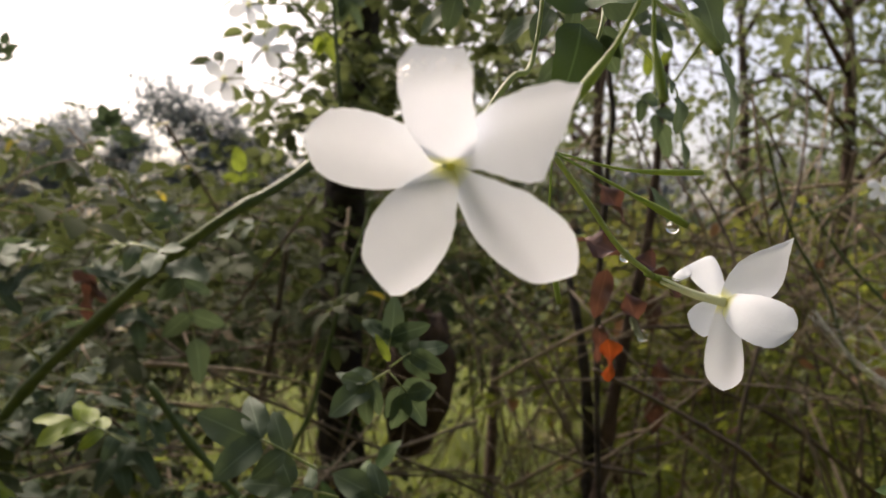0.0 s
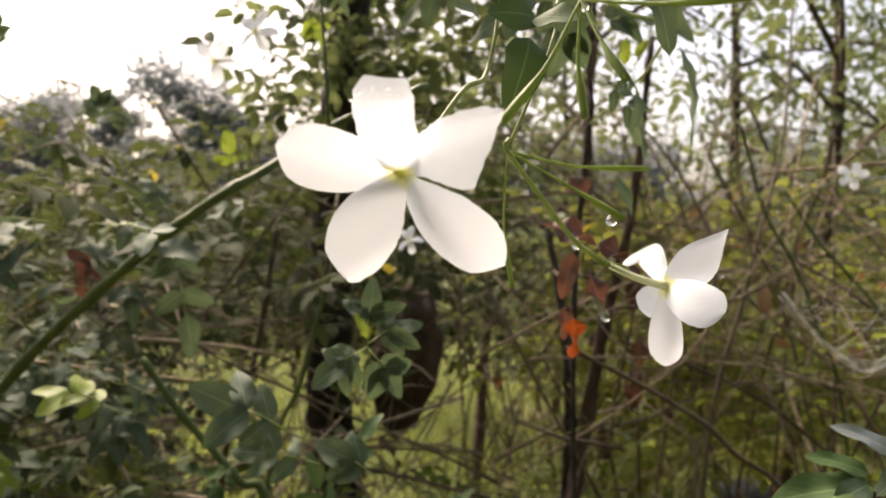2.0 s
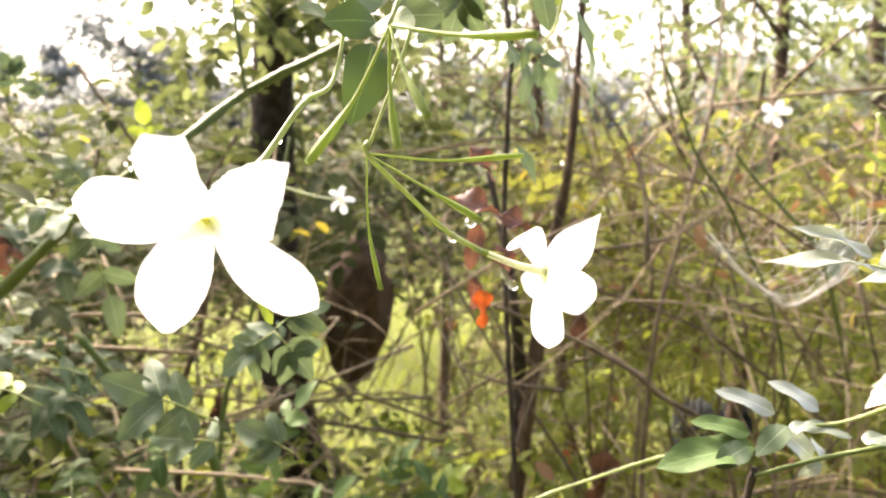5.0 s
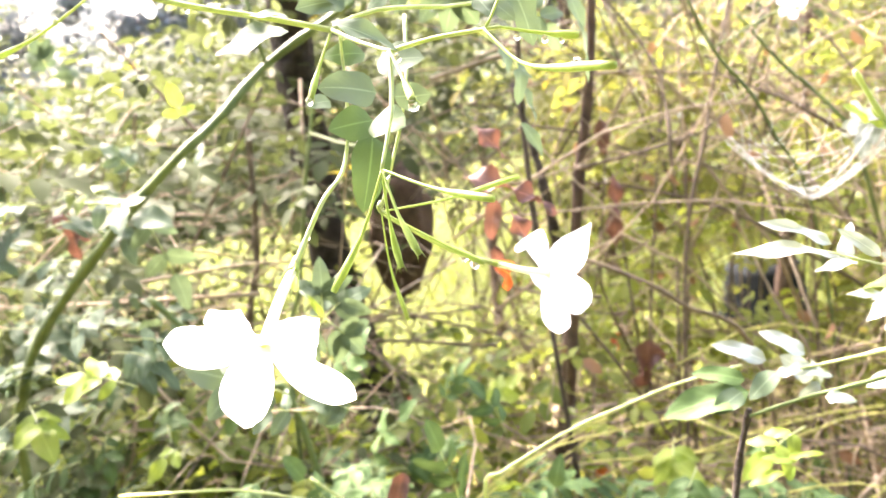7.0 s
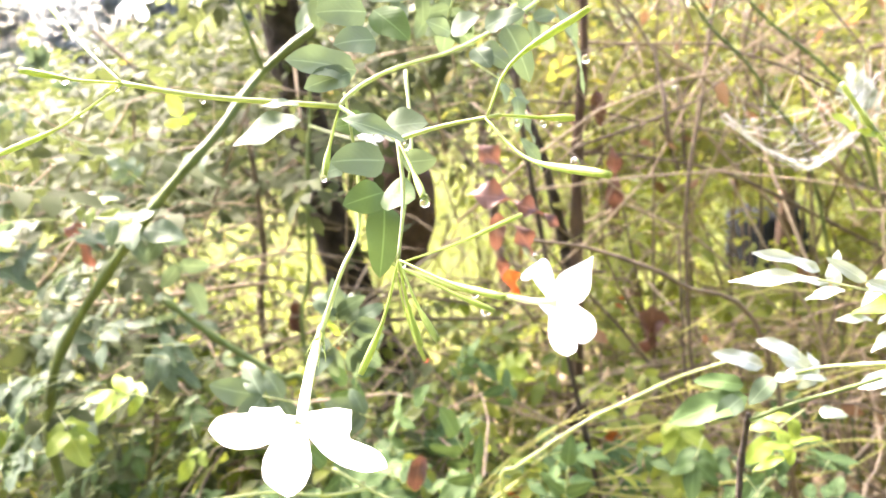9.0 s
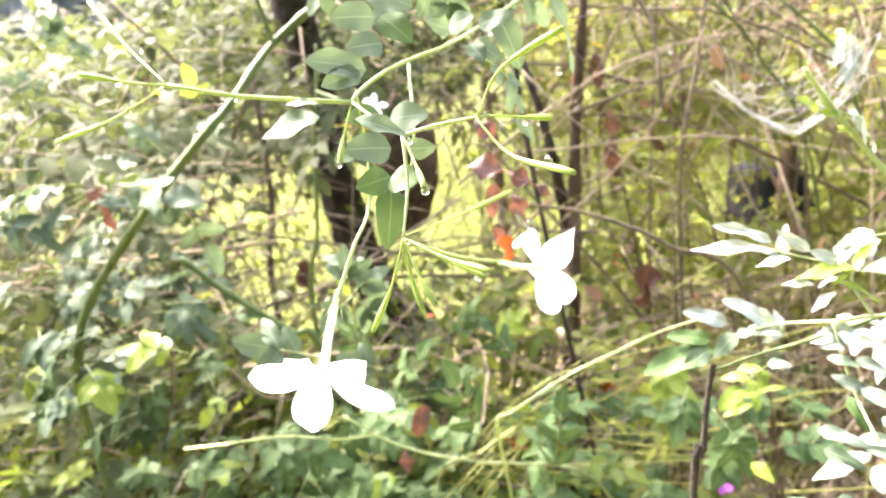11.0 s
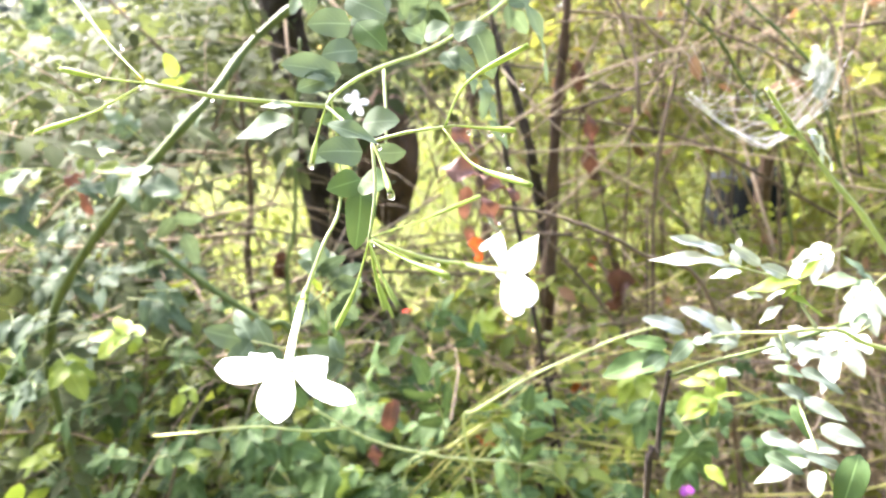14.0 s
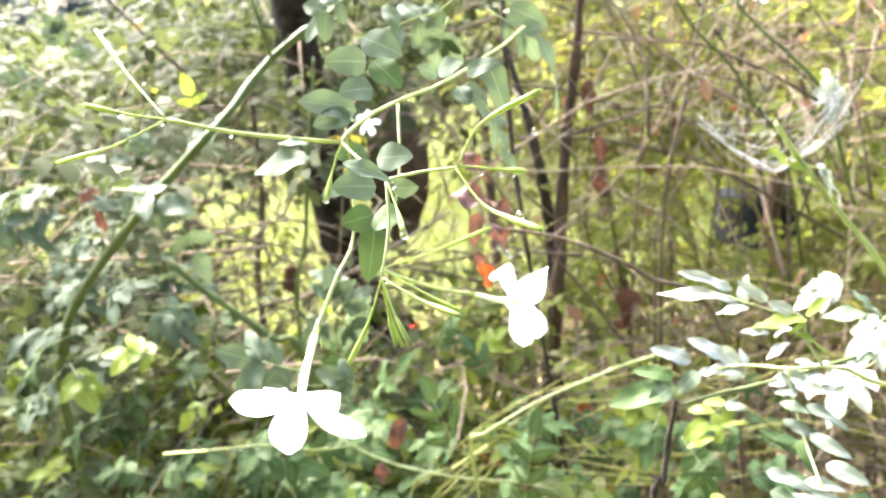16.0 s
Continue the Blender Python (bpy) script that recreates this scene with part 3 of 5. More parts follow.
def build_twigs():
    rng = np.random.default_rng(11)
    lines = []

    def add(n, x, y, z, length, rad, flat=0.5):
        for _ in range(n):
            p = np.array([rng.uniform(*x), rng.uniform(*y), rng.uniform(*z)])
            d = rng.normal(size=3)
            d[2] *= flat
            d /= np.linalg.norm(d)
            ln = length * rng.uniform(0.5, 1.3)
            bend, kink = rng.normal(size=3) * ln * 0.12, rng.normal(size=3) * ln * 0.10
            lines.append(([tuple(p - d * ln / 2 - kink * 0.6), tuple(p - d * ln / 6 + bend), tuple(p + d * ln / 6 + bend * 0.5 + kink * 0.5), tuple(p + d * ln / 2 + kink - np.array([0, 0, 0.12 * ln]))], rad * rng.uniform(0.5, 1.3), rad * 0.4))

    add(170, (0.10, 0.75), (0.55, 1.25), (0.35, 1.25), 0.42, 0.0022, 0.9)
    add(80, (0.3, 1.3), (0.9, 1.9), (0.4, 1.3), 0.6, 0.003, 1.0)
    add(190, (-0.85, -0.02), (0.55, 1.1), (0.3, 1.15), 0.40, 0.0020, 0.8)
    add(50, (-0.3, 0.3), (0.5, 1.0), (0.4, 0.95), 0.35, 0.002, 0.6)
    add(26, (-0.3, 0.5), (0.9, 1.6), (1.1, 1.9), 0.5, 0.0026, 1.4)
    add(420, (0.10, 1.25), (0.60, 1.70), (0.25, 1.25), 0.42, 0.0015, 0.9)
    add(160, (-0.75, 0.0), (0.55, 1.30), (0.55, 1.25), 0.36, 0.0013, 0.7)
    add(60, (0.05, 1.2), (0.8, 1.8), (1.2, 1.9), 0.5, 0.0024, 1.2)
    add(380, (0.0, 0.95), (0.45, 1.35), (0.12, 0.85), 0.34, 0.0014, 0.5)
    add(200, (0.0, 1.3), (0.5, 1.8), (0.02, 0.75), 0.38, 0.0016, 0.35)
    add(170, (-0.75, -0.08), (0.42, 0.95), (0.40, 0.95), 0.34, 0.0014, 0.6)
    add(230, (0.12, 0.95), (0.60, 1.55), (0.55, 1.25), 0.42, 0.0015, 0.8)
    add(14, (-0.36, -0.28), (0.4, 0.55), (1.22, 1.34), 0.10, 0.0008, 1.5)
    lines = [l for l in lines if not tub_view(np.array(l[0])).any()]
    TWIG_LINES.extend(lines)
    dry = [l for i, l in enumerate(lines) if i % 4]
    brown = [l for i, l in enumerate(lines) if not i % 4]
    twigs("dry_twig", dry, DRY_TWIG, bush, "thin dry pale-brown twigs")
    twigs("brown_twig", brown, CANE, bush, "thin brown twigs")
    shoots = []
    for _ in range(60):
        x, y, z = rng.uniform(-0.1, 0.55), rng.uniform(0.4, 0.9), rng.uniform(0.35, 0.95)
        a, ln = rng.uniform(-0.6, 0.9), rng.uniform(0.12, 0.3)
        shoots.append(([(x, y, z), (x + ln * 0.5 * math.cos(a), y + rng.normal() * 0.03, z + ln * 0.5 * math.sin(a)), (x + ln * math.cos(a), y + rng.normal() * 0.05, z + ln * (math.sin(a) - 0.15))], 0.0013, 0.0006))
    twigs("green_shoot", shoots, SHOOT, bush, "thin pale-green shoots")
    up = []
    for _ in range(120):
        x, y = rng.uniform(-0.8, 1.2), rng.uniform(0.6, 1.9)
        h = rng.uniform(0.8, 1.5) if x > -0.05 else rng.uniform(0.7, 1.12)
        up.append(([(x, y, -0.03), (x + rng.normal() * 0.06, y + rng.normal() * 0.05, h * 0.5), (x + rng.normal() * 0.14, y + rng.normal() * 0.1, h)], 0.004, 0.0014))
    twigs("upright_cane", up, CANE, bush, "upright thin brown canes", sides=5, n=9)


build_twigs()


def open_view(p):
    """Places kept clear of leaves: the gaps on both sides of the trunk, where the lawn shows."""
    s = p[:, 0] / (p[:, 1] + 0.17)
    drop = (1.26 - p[:, 2]) / (p[:, 1] + 0.17)
    gap = ((s > -0.36) & (s < 0.02) & (drop > 0.165) & (drop < 0.42)) | ((s >= 0.02) & (s < 0.17) & (drop > 0.22) & (drop < 0.38))
    return ~gap


def build_foliage():
    rng = np.random.default_rng(3)

    def zone(n, x, y, z, top=None, keep=0.12):
        p = np.stack([rng.uniform(*x, n), rng.uniform(*y, n), rng.uniform(*z, n)], 1)
        if top is not None:
            p = p[p[:, 2] < top(p)]
        c, h = np.array([(q[0] + q[1]) / 2 for q in (x, y, z)]), np.array([(q[1] - q[0]) / 2 for q in (x, y, z)])
        bumpy = np.array([noise.noise(Vector(q) * 5.5) + 0.5 * noise.noise(Vector(q) * 13.0) for q in p])
        wide = 0.9 * np.array([noise.noise(Vector(q) * 1.7 + Vector((3, 1, 7))) for q in p])
        p = p[((np.abs((p - c) / h) ** 3).sum(1) < 1.15 + 0.9 * bumpy + wide) & (bumpy > -0.38)]
        ragged = np.array([noise.noise(Vector(q) * 2.3) for q in p])
        p = p[p[:, 0] > -(0.74 * (p[:, 1] + 0.2) + 0.16 + 0.45 * ragged)]
        ok = open_view(p) | (rng.uniform(size=len(p)) < keep)
        return p[ok & ~(tub_view(p) & (rng.uniform(size=len(p)) < 0.93))]

    def left_top(p):
        """The uneven top of the bush, higher away from the trunk."""
        far = p[:, 1] + 0.1
        rise = np.clip((-0.37 - p[:, 0] / far) / 0.06, 0, 1)
        return 1.172 + far * (0.115 + 0.06 * rise + 0.045 * np.sin(p[:, 0] * 17) + 0.03 * np.sin(p[:, 1] * 23 + p[:, 0] * 9))

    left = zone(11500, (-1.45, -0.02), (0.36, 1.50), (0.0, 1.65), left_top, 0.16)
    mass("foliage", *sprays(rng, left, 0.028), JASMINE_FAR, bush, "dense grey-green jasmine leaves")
    under = zone(3000, (-1.0, 0.0), (0.36, 1.1), (0.0, 0.95), None, 0.12)
    mass("foliage", *sprays(rng, under, 0.030), LOW_GREEN, bush, "green jasmine leaves low in the bush")
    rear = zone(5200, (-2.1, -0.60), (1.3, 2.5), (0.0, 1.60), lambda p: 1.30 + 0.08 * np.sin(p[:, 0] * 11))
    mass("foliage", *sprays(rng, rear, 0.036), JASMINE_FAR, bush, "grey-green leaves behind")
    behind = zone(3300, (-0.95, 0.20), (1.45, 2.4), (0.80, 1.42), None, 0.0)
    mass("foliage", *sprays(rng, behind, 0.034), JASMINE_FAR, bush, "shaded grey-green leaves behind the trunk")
    # sunlit spots in the bush come from lighter leaf colour
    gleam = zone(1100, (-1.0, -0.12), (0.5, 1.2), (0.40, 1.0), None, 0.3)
    mass("foliage", *sprays(rng, gleam, 0.027), YOUNG_LIT_FAR, bush, "backlit yellow-green jasmine leaves")
    low = zone(800, (-0.50, 0.28), (0.34, 1.1), (0.0, 0.90), None, 0.5)
    mass("foliage", *sprays(rng, low, 0.031), LOW_GREEN, bush, "broad green jasmine leaves")
    # lighter copies that lift the shaded foot of the bush
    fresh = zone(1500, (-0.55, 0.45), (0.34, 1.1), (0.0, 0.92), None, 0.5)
    mass("foliage", *sprays(rng, fresh, 0.029), YOUNG_LIT_FAR, bush, "fresh lighter green leaves")
    weeds = zone(1600, (0.0, 2.0), (0.7, 2.6), (-0.25, 0.30), lambda p: 0.30 - 0.2 * np.abs(np.sin(p[:, 0] * 5)))
    mass("foliage", *sprays(rng, weeds[weeds[:, 2] > 0.01], 0.024, pairs=1), YOUNG_LIT_FAR, bush, "small weeds at the foot of the bush")
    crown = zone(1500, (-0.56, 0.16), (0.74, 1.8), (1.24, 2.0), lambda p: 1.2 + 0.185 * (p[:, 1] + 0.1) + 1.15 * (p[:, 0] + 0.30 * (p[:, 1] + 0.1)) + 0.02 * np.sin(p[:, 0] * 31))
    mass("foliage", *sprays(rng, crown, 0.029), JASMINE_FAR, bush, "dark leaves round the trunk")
    ivy = zone(260, (-0.27, 0.12), (0.70, 0.96), (1.34, 1.66))
    mass("foliage", *sprays(rng, ivy, 0.030, up=0.5), TREE_LEAF, bush, "leaves climbing the trunk")
    right = zone(2300, (0.05, 1.6), (0.7, 1.8), (0.2, 1.38), None, 0.2)
    mass("foliage", *sprays(rng, right, 0.028), OLIVE_FAR, bush, "sparse leaves among dry twigs")
    back = zone(5600, (0.10, 3.1), (1.5, 3.0), (-0.1, 1.36), None, 0.2)
    back = back[(back[:, 0] / (back[:, 1] + 0.17) > 0.26) | (back[:, 2] > 0.86)]
    mass("foliage", *sprays(rng, back, 0.036), OLIVE_FAR, bush, "grey-green undergrowth")
    # sun through the thicket, put in as yellow-green leaf colour
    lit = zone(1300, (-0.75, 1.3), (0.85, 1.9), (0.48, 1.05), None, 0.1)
    mass("foliage", *sprays(rng, lit, 0.030), YOUNG_LIT_FAR, bush, "backlit yellow-green leaves")
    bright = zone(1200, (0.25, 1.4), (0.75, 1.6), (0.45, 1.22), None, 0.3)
    mass("foliage", *sprays(rng, bright, 0.026), YOUNG_LIT_FAR, bush, "small backlit yellow-green leaves among twigs")
    tops = zone(650, (-0.1, 1.5), (0.75, 1.7), (1.24, 2.1))
    mass("foliage", *sprays(rng, tops, 0.027), TREE_LEAF, bush, "leaves against the sky")
    shade = zone(420, (0.16, 0.56), (1.0, 1.7), (0.92, 1.34), None, 0.3)
    shade = shade[shade[:, 0] / (shade[:, 1] + 0.17) > 0.13]
    mass("foliage", *sprays(rng, shade, 0.030), OLIVE_FAR, bush, "dark leaves deep in the thicket")
    d = zone(420, (0.05, 1.0), (0.6, 1.5), (0.2, 1.3), None, 0.5)
    n = len(d)
    mass("withered_leaf", d, unit(rng, n) - np.array([0, 0, 0.8]), unit(rng, n), rng.uniform(0.015, 0.035, n), DEAD_FAR, bush, "withered brown leaves")
    w = zone(200, (-0.9, 1.0), (0.5, 1.4), (0.3, 1.4), None, 0.4)
    n = len(w)
    mass("yellow_leaf", w, unit(rng, n), unit(rng, n) * 0.5 + np.array([0, 0, 1]), rng.uniform(0.016, 0.028, n), YELLOW_FAR, bush, "yellowing leaves")


build_foliage()

# single pinnate leaves near the lens
LEAVES_SEED = 100


def leaf_at(base, tip, face, size, kind="jasmine", pairs=2, **kw):
    global LEAVES_SEED
    LEAVES_SEED += 1
    return compound_leaf(bush, base, tip, face, size, kind, pairs, LEAVES_SEED, **kw)


UPF = (0.05, -0.45, 0.9)
TURNED = (0.35, -0.8, 0.5)
GLINT = (-0.56, -0.18, 0.81)
ONE = random.Random(77)


def one_leaf(base, tip, face, kind, wide=1.0):
    """A single leaf of the bush from base to tip."""
    b, t = Vector(base), Vector(tip)
    return leaflet(kind, b, t - b, Vector(face) + Vector((ONE.uniform(-0.3, 0.3), 0, ONE.uniform(-0.2, 0.2))), (t - b).length, bush, ONE, wide)


# sprays beside the path, their white sheen partly put into the leaf colour
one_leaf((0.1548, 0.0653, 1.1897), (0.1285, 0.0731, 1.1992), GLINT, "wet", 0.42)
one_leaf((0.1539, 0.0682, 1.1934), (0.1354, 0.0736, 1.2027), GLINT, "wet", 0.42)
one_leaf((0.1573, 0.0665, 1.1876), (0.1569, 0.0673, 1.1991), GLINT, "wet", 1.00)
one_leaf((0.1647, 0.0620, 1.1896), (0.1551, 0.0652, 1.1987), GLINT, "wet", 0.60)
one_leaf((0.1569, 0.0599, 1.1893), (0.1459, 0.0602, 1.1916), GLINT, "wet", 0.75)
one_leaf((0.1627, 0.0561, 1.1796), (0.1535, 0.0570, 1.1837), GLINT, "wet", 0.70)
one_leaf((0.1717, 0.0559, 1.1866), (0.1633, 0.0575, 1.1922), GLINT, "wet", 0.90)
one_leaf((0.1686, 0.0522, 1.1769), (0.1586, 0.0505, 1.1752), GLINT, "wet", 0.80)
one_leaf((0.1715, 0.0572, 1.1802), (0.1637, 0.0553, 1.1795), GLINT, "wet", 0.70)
one_leaf((0.1750, 0.0522, 1.1849), (0.1572, 0.0563, 1.1877), UPF, "young", 0.62)
one_leaf((0.1742, 0.0523, 1.1868), (0.1812, 0.0487, 1.1959), UPF, "young", 0.55)
one_leaf((0.1705, 0.0534, 1.1803), (0.1796, 0.0431, 1.1781), UPF, "young", 0.40)
one_leaf((0.1756, 0.0539, 1.1833), (0.1676, 0.0515, 1.1812), UPF, "young", 0.50)
one_leaf((0.1640, 0.1120, 1.1384), (0.1507, 0.1170, 1.1488), (0.0, -0.5, 0.8), "wet", 0.85)
one_leaf((0.1499, 0.1127, 1.1379), (0.1328, 0.1173, 1.1467), (0.0, -0.5, 0.8), "wet", 0.75)
one_leaf((0.1515, 0.1076, 1.1351), (0.1396, 0.1034, 1.1304), (0.0, -0.5, 0.8), "jasmine", 1.15)
one_leaf((0.1570, 0.1114, 1.1336), (0.1692, 0.1035, 1.1355), (0.0, -0.5, 0.8), "dewy", 0.85)
one_leaf((0.1519, 0.1089, 1.1339), (0.1581, 0.1042, 1.1373), (0.0, -0.5, 0.8), "dewy", 1.10)
one_leaf((0.1415, 0.1123, 1.1317), (0.1235, 0.1151, 1.1375), (0.0, -0.5, 0.8), "green", 0.80)
one_leaf((0.1411, 0.1086, 1.1286), (0.1092, 0.1083, 1.1247), (0.0, -0.5, 0.8), "green", 0.75)
one_leaf((0.1382, 0.1074, 1.1294), (0.1262, 0.1029, 1.1253), (0.0, -0.5, 0.8), "jasmine", 1.10)
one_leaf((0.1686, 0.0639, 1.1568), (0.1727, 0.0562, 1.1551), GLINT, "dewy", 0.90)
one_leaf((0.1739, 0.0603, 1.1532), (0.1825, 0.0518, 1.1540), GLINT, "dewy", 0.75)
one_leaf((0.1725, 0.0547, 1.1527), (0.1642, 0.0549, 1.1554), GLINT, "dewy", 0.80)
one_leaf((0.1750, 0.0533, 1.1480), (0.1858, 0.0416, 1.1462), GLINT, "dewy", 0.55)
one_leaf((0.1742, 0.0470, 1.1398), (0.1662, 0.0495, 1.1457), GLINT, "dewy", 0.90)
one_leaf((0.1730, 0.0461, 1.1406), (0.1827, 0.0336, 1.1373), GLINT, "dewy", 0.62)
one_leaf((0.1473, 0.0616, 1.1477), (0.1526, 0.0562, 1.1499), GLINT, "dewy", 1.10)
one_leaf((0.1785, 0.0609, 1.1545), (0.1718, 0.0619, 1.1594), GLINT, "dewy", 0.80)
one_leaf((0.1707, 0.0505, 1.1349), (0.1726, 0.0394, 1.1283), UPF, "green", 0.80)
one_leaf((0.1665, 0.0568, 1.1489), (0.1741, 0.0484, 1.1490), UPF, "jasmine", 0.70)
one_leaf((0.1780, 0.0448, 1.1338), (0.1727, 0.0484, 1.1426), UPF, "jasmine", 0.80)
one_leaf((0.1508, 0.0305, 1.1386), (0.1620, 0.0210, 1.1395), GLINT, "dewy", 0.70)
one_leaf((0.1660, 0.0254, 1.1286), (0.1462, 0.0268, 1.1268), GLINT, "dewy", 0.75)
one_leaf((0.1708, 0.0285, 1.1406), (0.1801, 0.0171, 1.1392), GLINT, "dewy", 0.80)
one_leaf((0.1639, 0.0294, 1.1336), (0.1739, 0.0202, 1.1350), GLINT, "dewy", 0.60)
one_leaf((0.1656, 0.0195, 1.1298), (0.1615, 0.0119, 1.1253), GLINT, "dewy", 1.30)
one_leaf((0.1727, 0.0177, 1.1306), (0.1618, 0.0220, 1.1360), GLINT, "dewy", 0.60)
one_leaf((0.1353, 0.0231, 1.1187), (0.1449, 0.0139, 1.1186), UPF, "jasmine", 0.80)
one_leaf((0.1522, 0.0218, 1.1165), (0.1596, 0.0133, 1.1171), UPF, "jasmine", 0.90)
one_leaf((0.1515, 0.0287, 1.1314), (0.1606, 0.0195, 1.1316), UPF, "jasmine", 0.80)
one_leaf((0.1795, 0.0186, 1.1343), (0.1674, 0.0071, 1.1205), UPF, "green", 0.90)
one_leaf((0.1958, 0.0461, 1.1806), (0.1872, 0.0434, 1.1767), UPF, "wet", 1.00)
one_leaf((0.1940, 0.0425, 1.1736), (0.1877, 0.0404, 1.1728), UPF, "jasmine", 0.80)
one_leaf((0.1796, 0.1655, 1.0594), (0.1676, 0.1680, 1.0649), UPF, "young", 0.80)
one_leaf((0.1751, 0.1639, 1.0563), (0.1586, 0.1634, 1.0558), UPF, "young", 0.60)
one_leaf((0.1794, 0.1697, 1.0593), (0.1920, 0.1649, 1.0659), UPF, "young", 0.50)
one_leaf((0.1659, 0.1468, 1.0328), (0.1729, 0.1348, 1.0276), UPF, "young", 0.90)
one_leaf((0.1754, 0.1622, 1.0529), (0.1786, 0.1614, 1.0603), UPF, "young", 0.80)
leaf_at((0.2341, 0.1000, 1.1576), (0.2174, 0.1000, 1.1354), GLINT, 0.0210, "wet", 2, tilt=0.5)
leaf_at((0.2013, 0.2000, 1.0567), (0.1653, 0.1800, 1.0498), UPF, 0.0180, "young", 2)
leaf_at((0.1913, 0.3000, 0.9595), (0.2104, 0.2800, 0.9115), UPF, 0.0250, "green", 2)
leaf_at((0.2072, 0.3000, 0.9297), (0.1815, 0.2800, 0.9060), UPF, 0.0220, "green", 2)
leaf_at((0.2286, 0.1500, 1.1919), (0.2036, 0.1500, 1.2204), UPF, 0.0110, "young", 2, spread=20)
leaf_at((0.2154, 0.1500, 1.2127), (0.2372, 0.1500, 1.1966), GLINT, 0.0200, "wet", 1, spread=25, tilt=0.5)
leaf_at((0.4542, 0.6000, 1.1685), (0.4428, 0.6000, 1.1088), GLINT, 0.0350, "wet", 3, tilt=0.5)
leaf_at((0.2684, 0.2000, 1.1233), (0.2363, 0.2000, 1.1150), GLINT, 0.0200, "wet", 2, tilt=0.5)
leaf_at((0.2449, 0.1200, 1.1362), (0.2218, 0.1200, 1.1519), UPF, 0.0170, "jasmine", 2)
leaf_at((0.2159, 0.0800, 1.1458), (0.1906, 0.0700, 1.1343), GLINT, 0.0170, "wet", 2, tilt=0.5)
leaf_at((0.1940, 0.1600, 1.0957), (0.1795, 0.1600, 1.1124), GLINT, 0.0160, "wet", 1, tilt=0.5)
leaf_at((0.2173, 0.1000, 1.1283), (0.1849, 0.1000, 1.1313), GLINT, 0.0160, "wet", 2, tilt=0.4)
# the cluster of broad leaves over the stalk
one_leaf((0.0330, 0.0726, 1.2988), (0.0204, 0.0653, 1.3024), TURNED, "jasmine", 1.40)
one_leaf((0.0334, 0.0679, 1.3076), (0.0460, 0.0624, 1.3008), TURNED, "jasmine", 1.30)
one_leaf((0.0349, 0.0732, 1.2990), (0.0436, 0.0669, 1.2899), TURNED, "green", 1.40)
one_leaf((0.0346, 0.0616, 1.2910), (0.0245, 0.0547, 1.2932), TURNED, "jasmine", 1.50)
one_leaf((0.0269, 0.0664, 1.2837), (0.0097, 0.0587, 1.2919), TURNED, "jasmine", 0.95)
one_leaf((0.0252, 0.0634, 1.2836), (0.0132, 0.0554, 1.2831), TURNED, "jasmine", 1.00)
one_leaf((0.0275, 0.0665, 1.2687), (0.0189, 0.0598, 1.2717), TURNED, "green", 1.30)
one_leaf((0.0298, 0.0569, 1.2585), (0.0165, 0.0500, 1.2634), TURNED, "jasmine", 1.35)
one_leaf((0.0302, 0.0671, 1.2660), (0.0430, 0.0621, 1.2666), TURNED, "jasmine", 1.50)
one_leaf((0.0338, 0.0614, 1.2566), (0.0425, 0.0556, 1.2551), (-0.2, -0.9, -0.3), "jasmine", 1.60)
one_leaf((0.0160, 0.0640, 1.2580), (0.0110, 0.0571, 1.2587), TURNED, "jasmine", 1.20)
one_leaf((0.0284, 0.0464, 1.2518), (0.0199, 0.0393, 1.2530), TURNED, "green", 1.60)
one_leaf((0.0285, 0.0459, 1.2519), (0.0367, 0.0400, 1.2502), TURNED, "green", 1.80)
one_leaf((0.0274, 0.0491, 1.2479), (0.0247, 0.0375, 1.2322), TURNED, "green", 1.10)
one_leaf((0.0557, 0.1034, 1.2876), (0.0648, 0.0976, 1.2912), TURNED, "jasmine", 1.40)
one_leaf((0.0666, 0.0957, 1.2863), (0.0770, 0.0897, 1.2913), TURNED, "jasmine", 1.20)
one_leaf((0.0638, 0.1024, 1.2806), (0.0726, 0.0953, 1.2756), TURNED, "jasmine", 1.30)
one_leaf((0.0624, 0.1019, 1.2809), (0.0660, 0.0949, 1.2744), TURNED, "jasmine", 1.30)
one_leaf((0.0556, 0.0936, 1.2873), (0.0511, 0.0880, 1.2927), TURNED, "jasmine", 1.30)
one_leaf((0.0133, 0.0384, 1.2760), (-0.0041, 0.0350, 1.2788), (0.1, -0.6, 0.75), "jasmine", 1.00)
one_leaf((0.0134, 0.0411, 1.2796), (0.0048, 0.0400, 1.2838), UPF, "jasmine", 0.80)
one_leaf((0.0255, 0.0239, 1.2761), (0.0395, 0.0239, 1.2682), UPF, "jasmine", 0.62)
leaf_at((0.0620, 0.1500, 1.2738), (0.0841, 0.1600, 1.2382), UPF, 0.0180, "jasmine", 2)
one_leaf((0.0757, 0.1300, 1.2847), (0.0832, 0.1200, 1.2677), UPF, "jasmine", 1.10)
# leaves along the stout stem and under the flower
leaf_at((-0.1762, 0.3600, 1.2072), (-0.1517, 0.3500, 1.1324), UPF, 0.0260, "jasmine", 2)
leaf_at((-0.2330, 0.3800, 1.1661), (-0.3015, 0.4000, 1.1535), UPF, 0.0240, "jasmine", 2)
leaf_at((-0.1527, 0.2500, 1.1122), (-0.1937, 0.2500, 1.1252), UPF, 0.0180, "young", 3)
leaf_at((0.0322, 0.5000, 0.9385), (0.0704, 0.5000, 0.9715), UPF, 0.0220, "young", 3)
